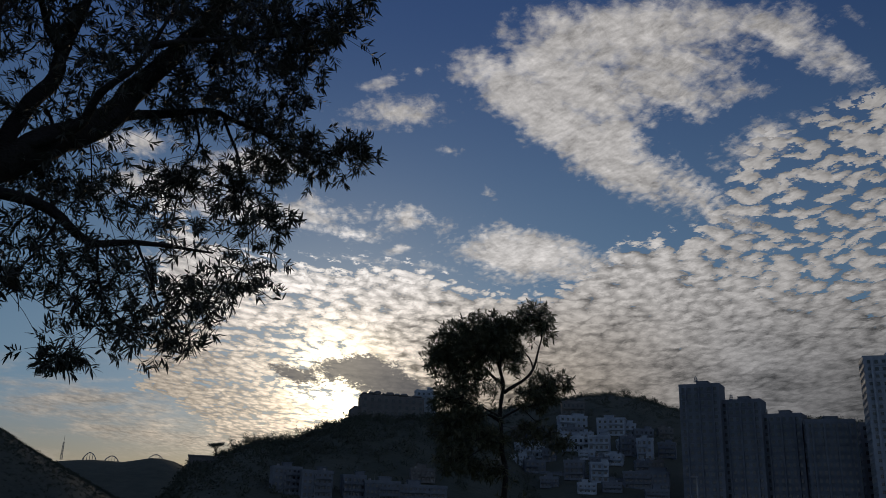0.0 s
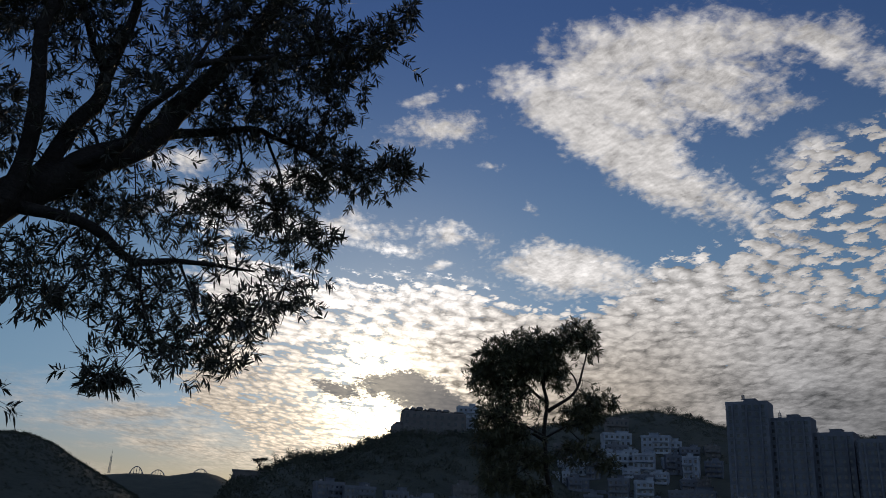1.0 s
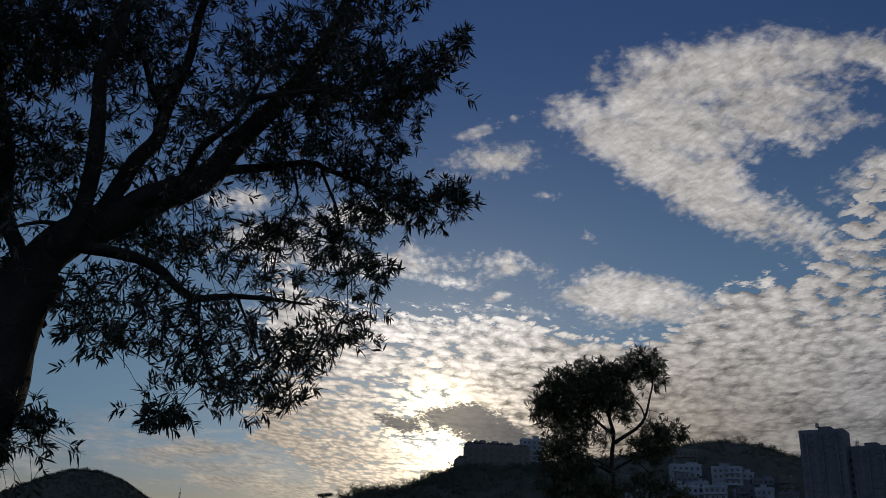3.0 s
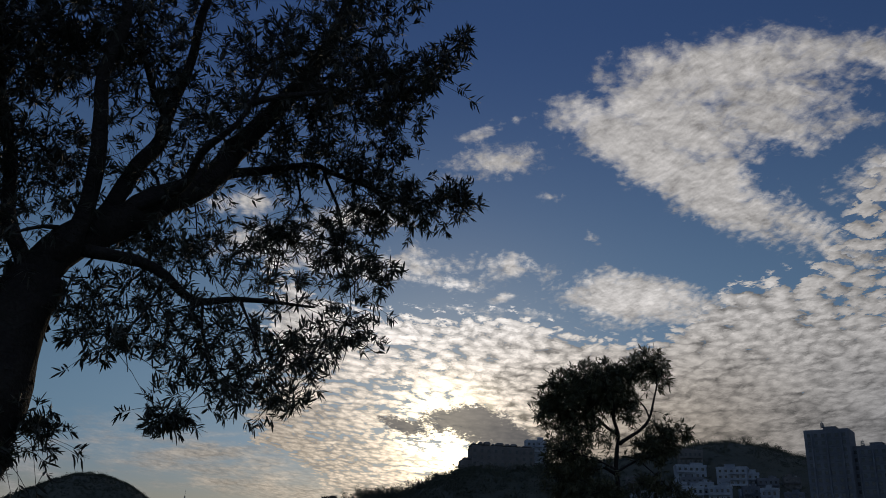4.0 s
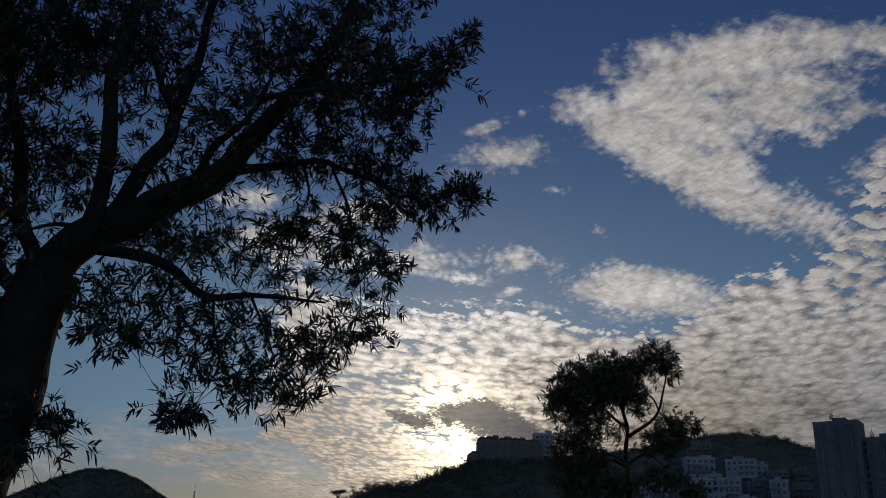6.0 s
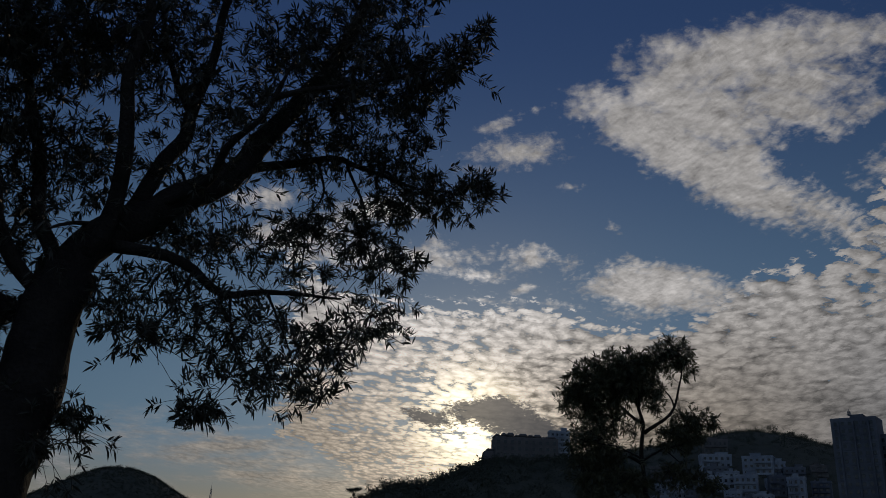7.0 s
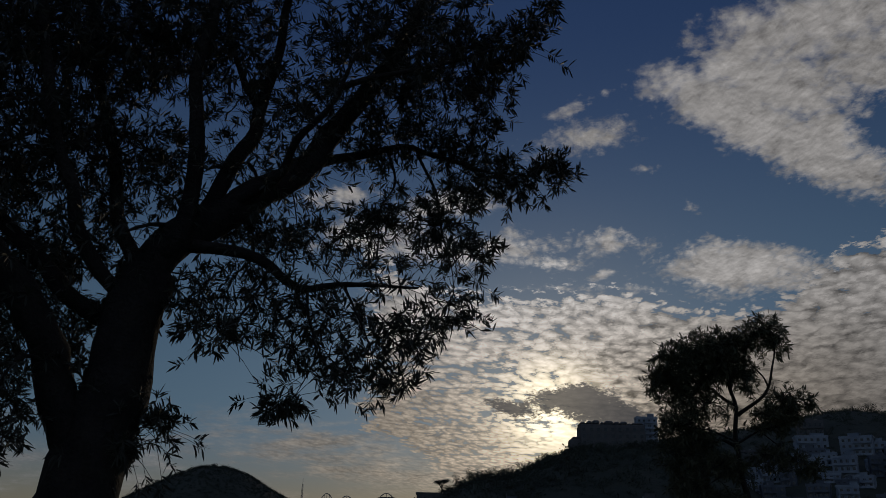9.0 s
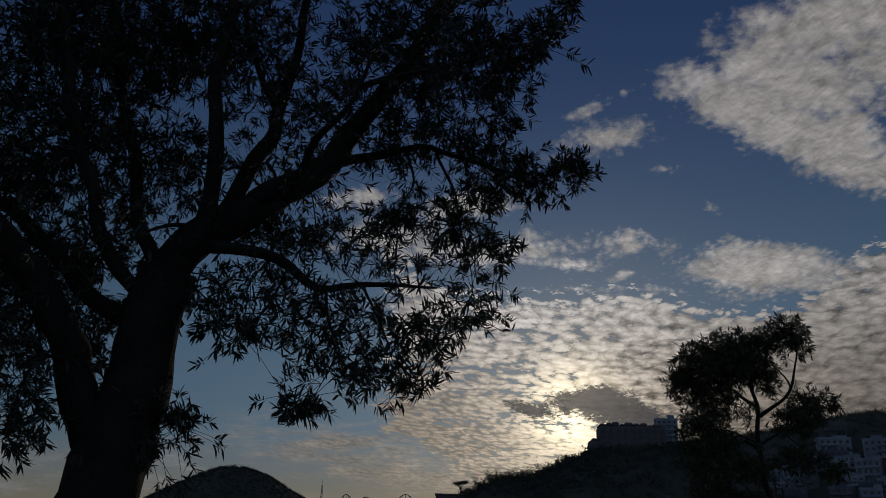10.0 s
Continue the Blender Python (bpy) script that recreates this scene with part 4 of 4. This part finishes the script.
pad(big_tree, (-1.46, 4.34, 3.12), (0.23, 0.20, 0.09), 5)
pad(big_tree, (-0.49, 4.05, 4.31), (0.08, 0.13, 0.11), 5)
pad(big_tree, (-0.80, 4.20, 4.09), (0.16, 0.19, 0.13), 11)
pad(big_tree, (-0.57, 4.84, 3.79), (0.14, 0.16, 0.11), 6)
pad(big_tree, (-1.58, 4.51, 3.85), (0.18, 0.19, 0.12), 9)
pad(big_tree, (-3.14, 3.82, 3.06), (0.28, 0.28, 0.16), 26)
pad(big_tree, (-3.21, 3.62, 2.88), (0.18, 0.26, 0.21), 23)
pad(big_tree, (-2.98, 3.96, 3.16), (0.14, 0.19, 0.16), 10)
pad(big_tree, (-2.87, 3.91, 3.43), (0.15, 0.19, 0.14), 10)
pad(big_tree, (-2.27, 4.25, 3.29), (0.26, 0.24, 0.11), 11)
pad(big_tree, (-1.96, 4.41, 3.31), (0.18, 0.21, 0.14), 9)
pad(big_tree, (-2.29, 4.06, 2.91), (0.16, 0.18, 0.12), 6)
pad(big_tree, (-3.08, 3.87, 2.76), (0.19, 0.22, 0.16), 15)
pad(big_tree, (-2.63, 4.09, 3.55), (0.15, 0.20, 0.15), 8)
pad(big_tree, (-3.29, 3.55, 3.38), (0.18, 0.24, 0.18), 18)
pad(big_tree, (-2.14, 4.26, 3.01), (0.18, 0.17, 0.09), 5)
pad(big_tree, (-1.70, 3.92, 2.54), (0.13, 0.17, 0.13), 5)
# slender tree
limb(small_tree, "trunk", [(0.93, 10.02, -0.05), (0.88, 10.03, 0.71), (0.84, 10.03, 1.44), (0.80, 10.04, 2.14), (0.75, 10.04, 2.59), (0.75, 10.04, 3.05), (0.76, 10.04, 3.30), (0.68, 10.05, 3.69), (0.61, 10.05, 3.97)], 0.085, 0.020)
limb(small_tree, "limb", [(0.77, 10.04, 3.10), (0.98, 9.92, 3.24), (1.10, 9.91, 3.37), (1.15, 9.85, 3.52), (1.19, 9.85, 3.81), (1.15, 9.85, 4.04)], 0.035, 0.008)
limb(small_tree, "limb", [(1.11, 9.91, 3.39), (1.08, 10.01, 3.54), (0.98, 10.12, 3.72), (0.92, 10.13, 3.93)], 0.018, 0.006)
limb(small_tree, "limb", [(0.75, 10.04, 2.78), (0.60, 10.25, 2.87), (0.45, 10.36, 2.80), (0.27, 10.37, 2.73), (0.14, 10.37, 2.66)], 0.030, 0.008)
limb(small_tree, "limb", [(0.75, 10.04, 2.83), (0.63, 9.85, 2.86), (0.47, 9.76, 2.92), (0.25, 9.77, 2.94)], 0.022, 0.008)
limb(small_tree, "limb", [(0.75, 10.04, 2.81), (1.00, 10.12, 2.94), (1.25, 10.19, 3.04), (1.48, 10.16, 3.20)], 0.022, 0.006)
limb(small_tree, "limb", [(1.00, 10.12, 2.94), (1.20, 10.10, 2.74), (1.35, 10.08, 2.58), (1.45, 10.06, 2.52)], 0.012, 0.005)
limb(small_tree, "limb", [(0.76, 10.04, 3.20), (0.52, 10.25, 3.46), (0.26, 10.37, 3.57), (-0.02, 10.37, 3.58)], 0.030, 0.006)
limb(small_tree, "limb", [(0.76, 10.04, 3.30), (0.70, 9.84, 3.59), (0.49, 9.76, 3.79)], 0.025, 0.006)
limb(small_tree, "limb", [(0.75, 10.04, 2.56), (0.55, 9.85, 2.47), (0.36, 9.86, 2.34), (0.24, 9.87, 2.27)], 0.016, 0.006)
pad(small_tree, (0.30, 10.06, 3.68), (0.41, 0.45, 0.28), 95)
pad(small_tree, (0.54, 10.05, 3.83), (0.33, 0.37, 0.24), 66)
pad(small_tree, (-0.01, 10.07, 3.52), (0.19, 0.22, 0.15), 17)
pad(small_tree, (0.19, 10.17, 3.43), (0.35, 0.35, 0.19), 46)
pad(small_tree, (0.68, 10.05, 3.69), (0.25, 0.33, 0.25), 49)
pad(small_tree, (0.92, 10.13, 3.92), (0.19, 0.25, 0.20), 22)
pad(small_tree, (1.13, 9.90, 4.00), (0.21, 0.24, 0.16), 19)
pad(small_tree, (1.25, 9.89, 3.85), (0.11, 0.18, 0.17), 9)
pad(small_tree, (0.87, 10.03, 3.51), (0.17, 0.22, 0.16), 16)
pad(small_tree, (1.31, 10.08, 3.25), (0.23, 0.24, 0.15), 17)
pad(small_tree, (1.55, 10.15, 3.23), (0.08, 0.11, 0.09), 4)
pad(small_tree, (1.15, 10.10, 3.07), (0.30, 0.30, 0.16), 34)
pad(small_tree, (0.19, 10.07, 3.01), (0.28, 0.33, 0.23), 44)
pad(small_tree, (0.15, 10.27, 2.69), (0.26, 0.32, 0.23), 41)
pad(small_tree, (0.41, 10.26, 2.89), (0.19, 0.23, 0.16), 16)
pad(small_tree, (0.53, 9.95, 2.56), (0.30, 0.30, 0.16), 30)
pad(small_tree, (0.20, 9.97, 2.31), (0.26, 0.30, 0.20), 33)
pad(small_tree, (1.15, 10.10, 2.66), (0.28, 0.28, 0.15), 19)
pad(small_tree, (1.45, 10.06, 2.53), (0.13, 0.16, 0.11), 9)
pad(small_tree, (0.59, 10.05, 2.22), (0.27, 0.26, 0.13), 17)
pad(small_tree, (0.45, 10.06, 3.19), (0.27, 0.28, 0.17), 17)
bark_flakes(big_tree, [(-2.60, 3.62, 1.4), (-2.57, 3.64, 1.84), (-2.50, 3.69, 2.27), (-2.46, 3.72, 2.75)], lambda z: 0.225 - 0.0394 * z, 150)
clothe(big_tree, 1250, 0.36)
clothe(small_tree, 110, 0.28)
finish(big_tree)
finish(small_tree)
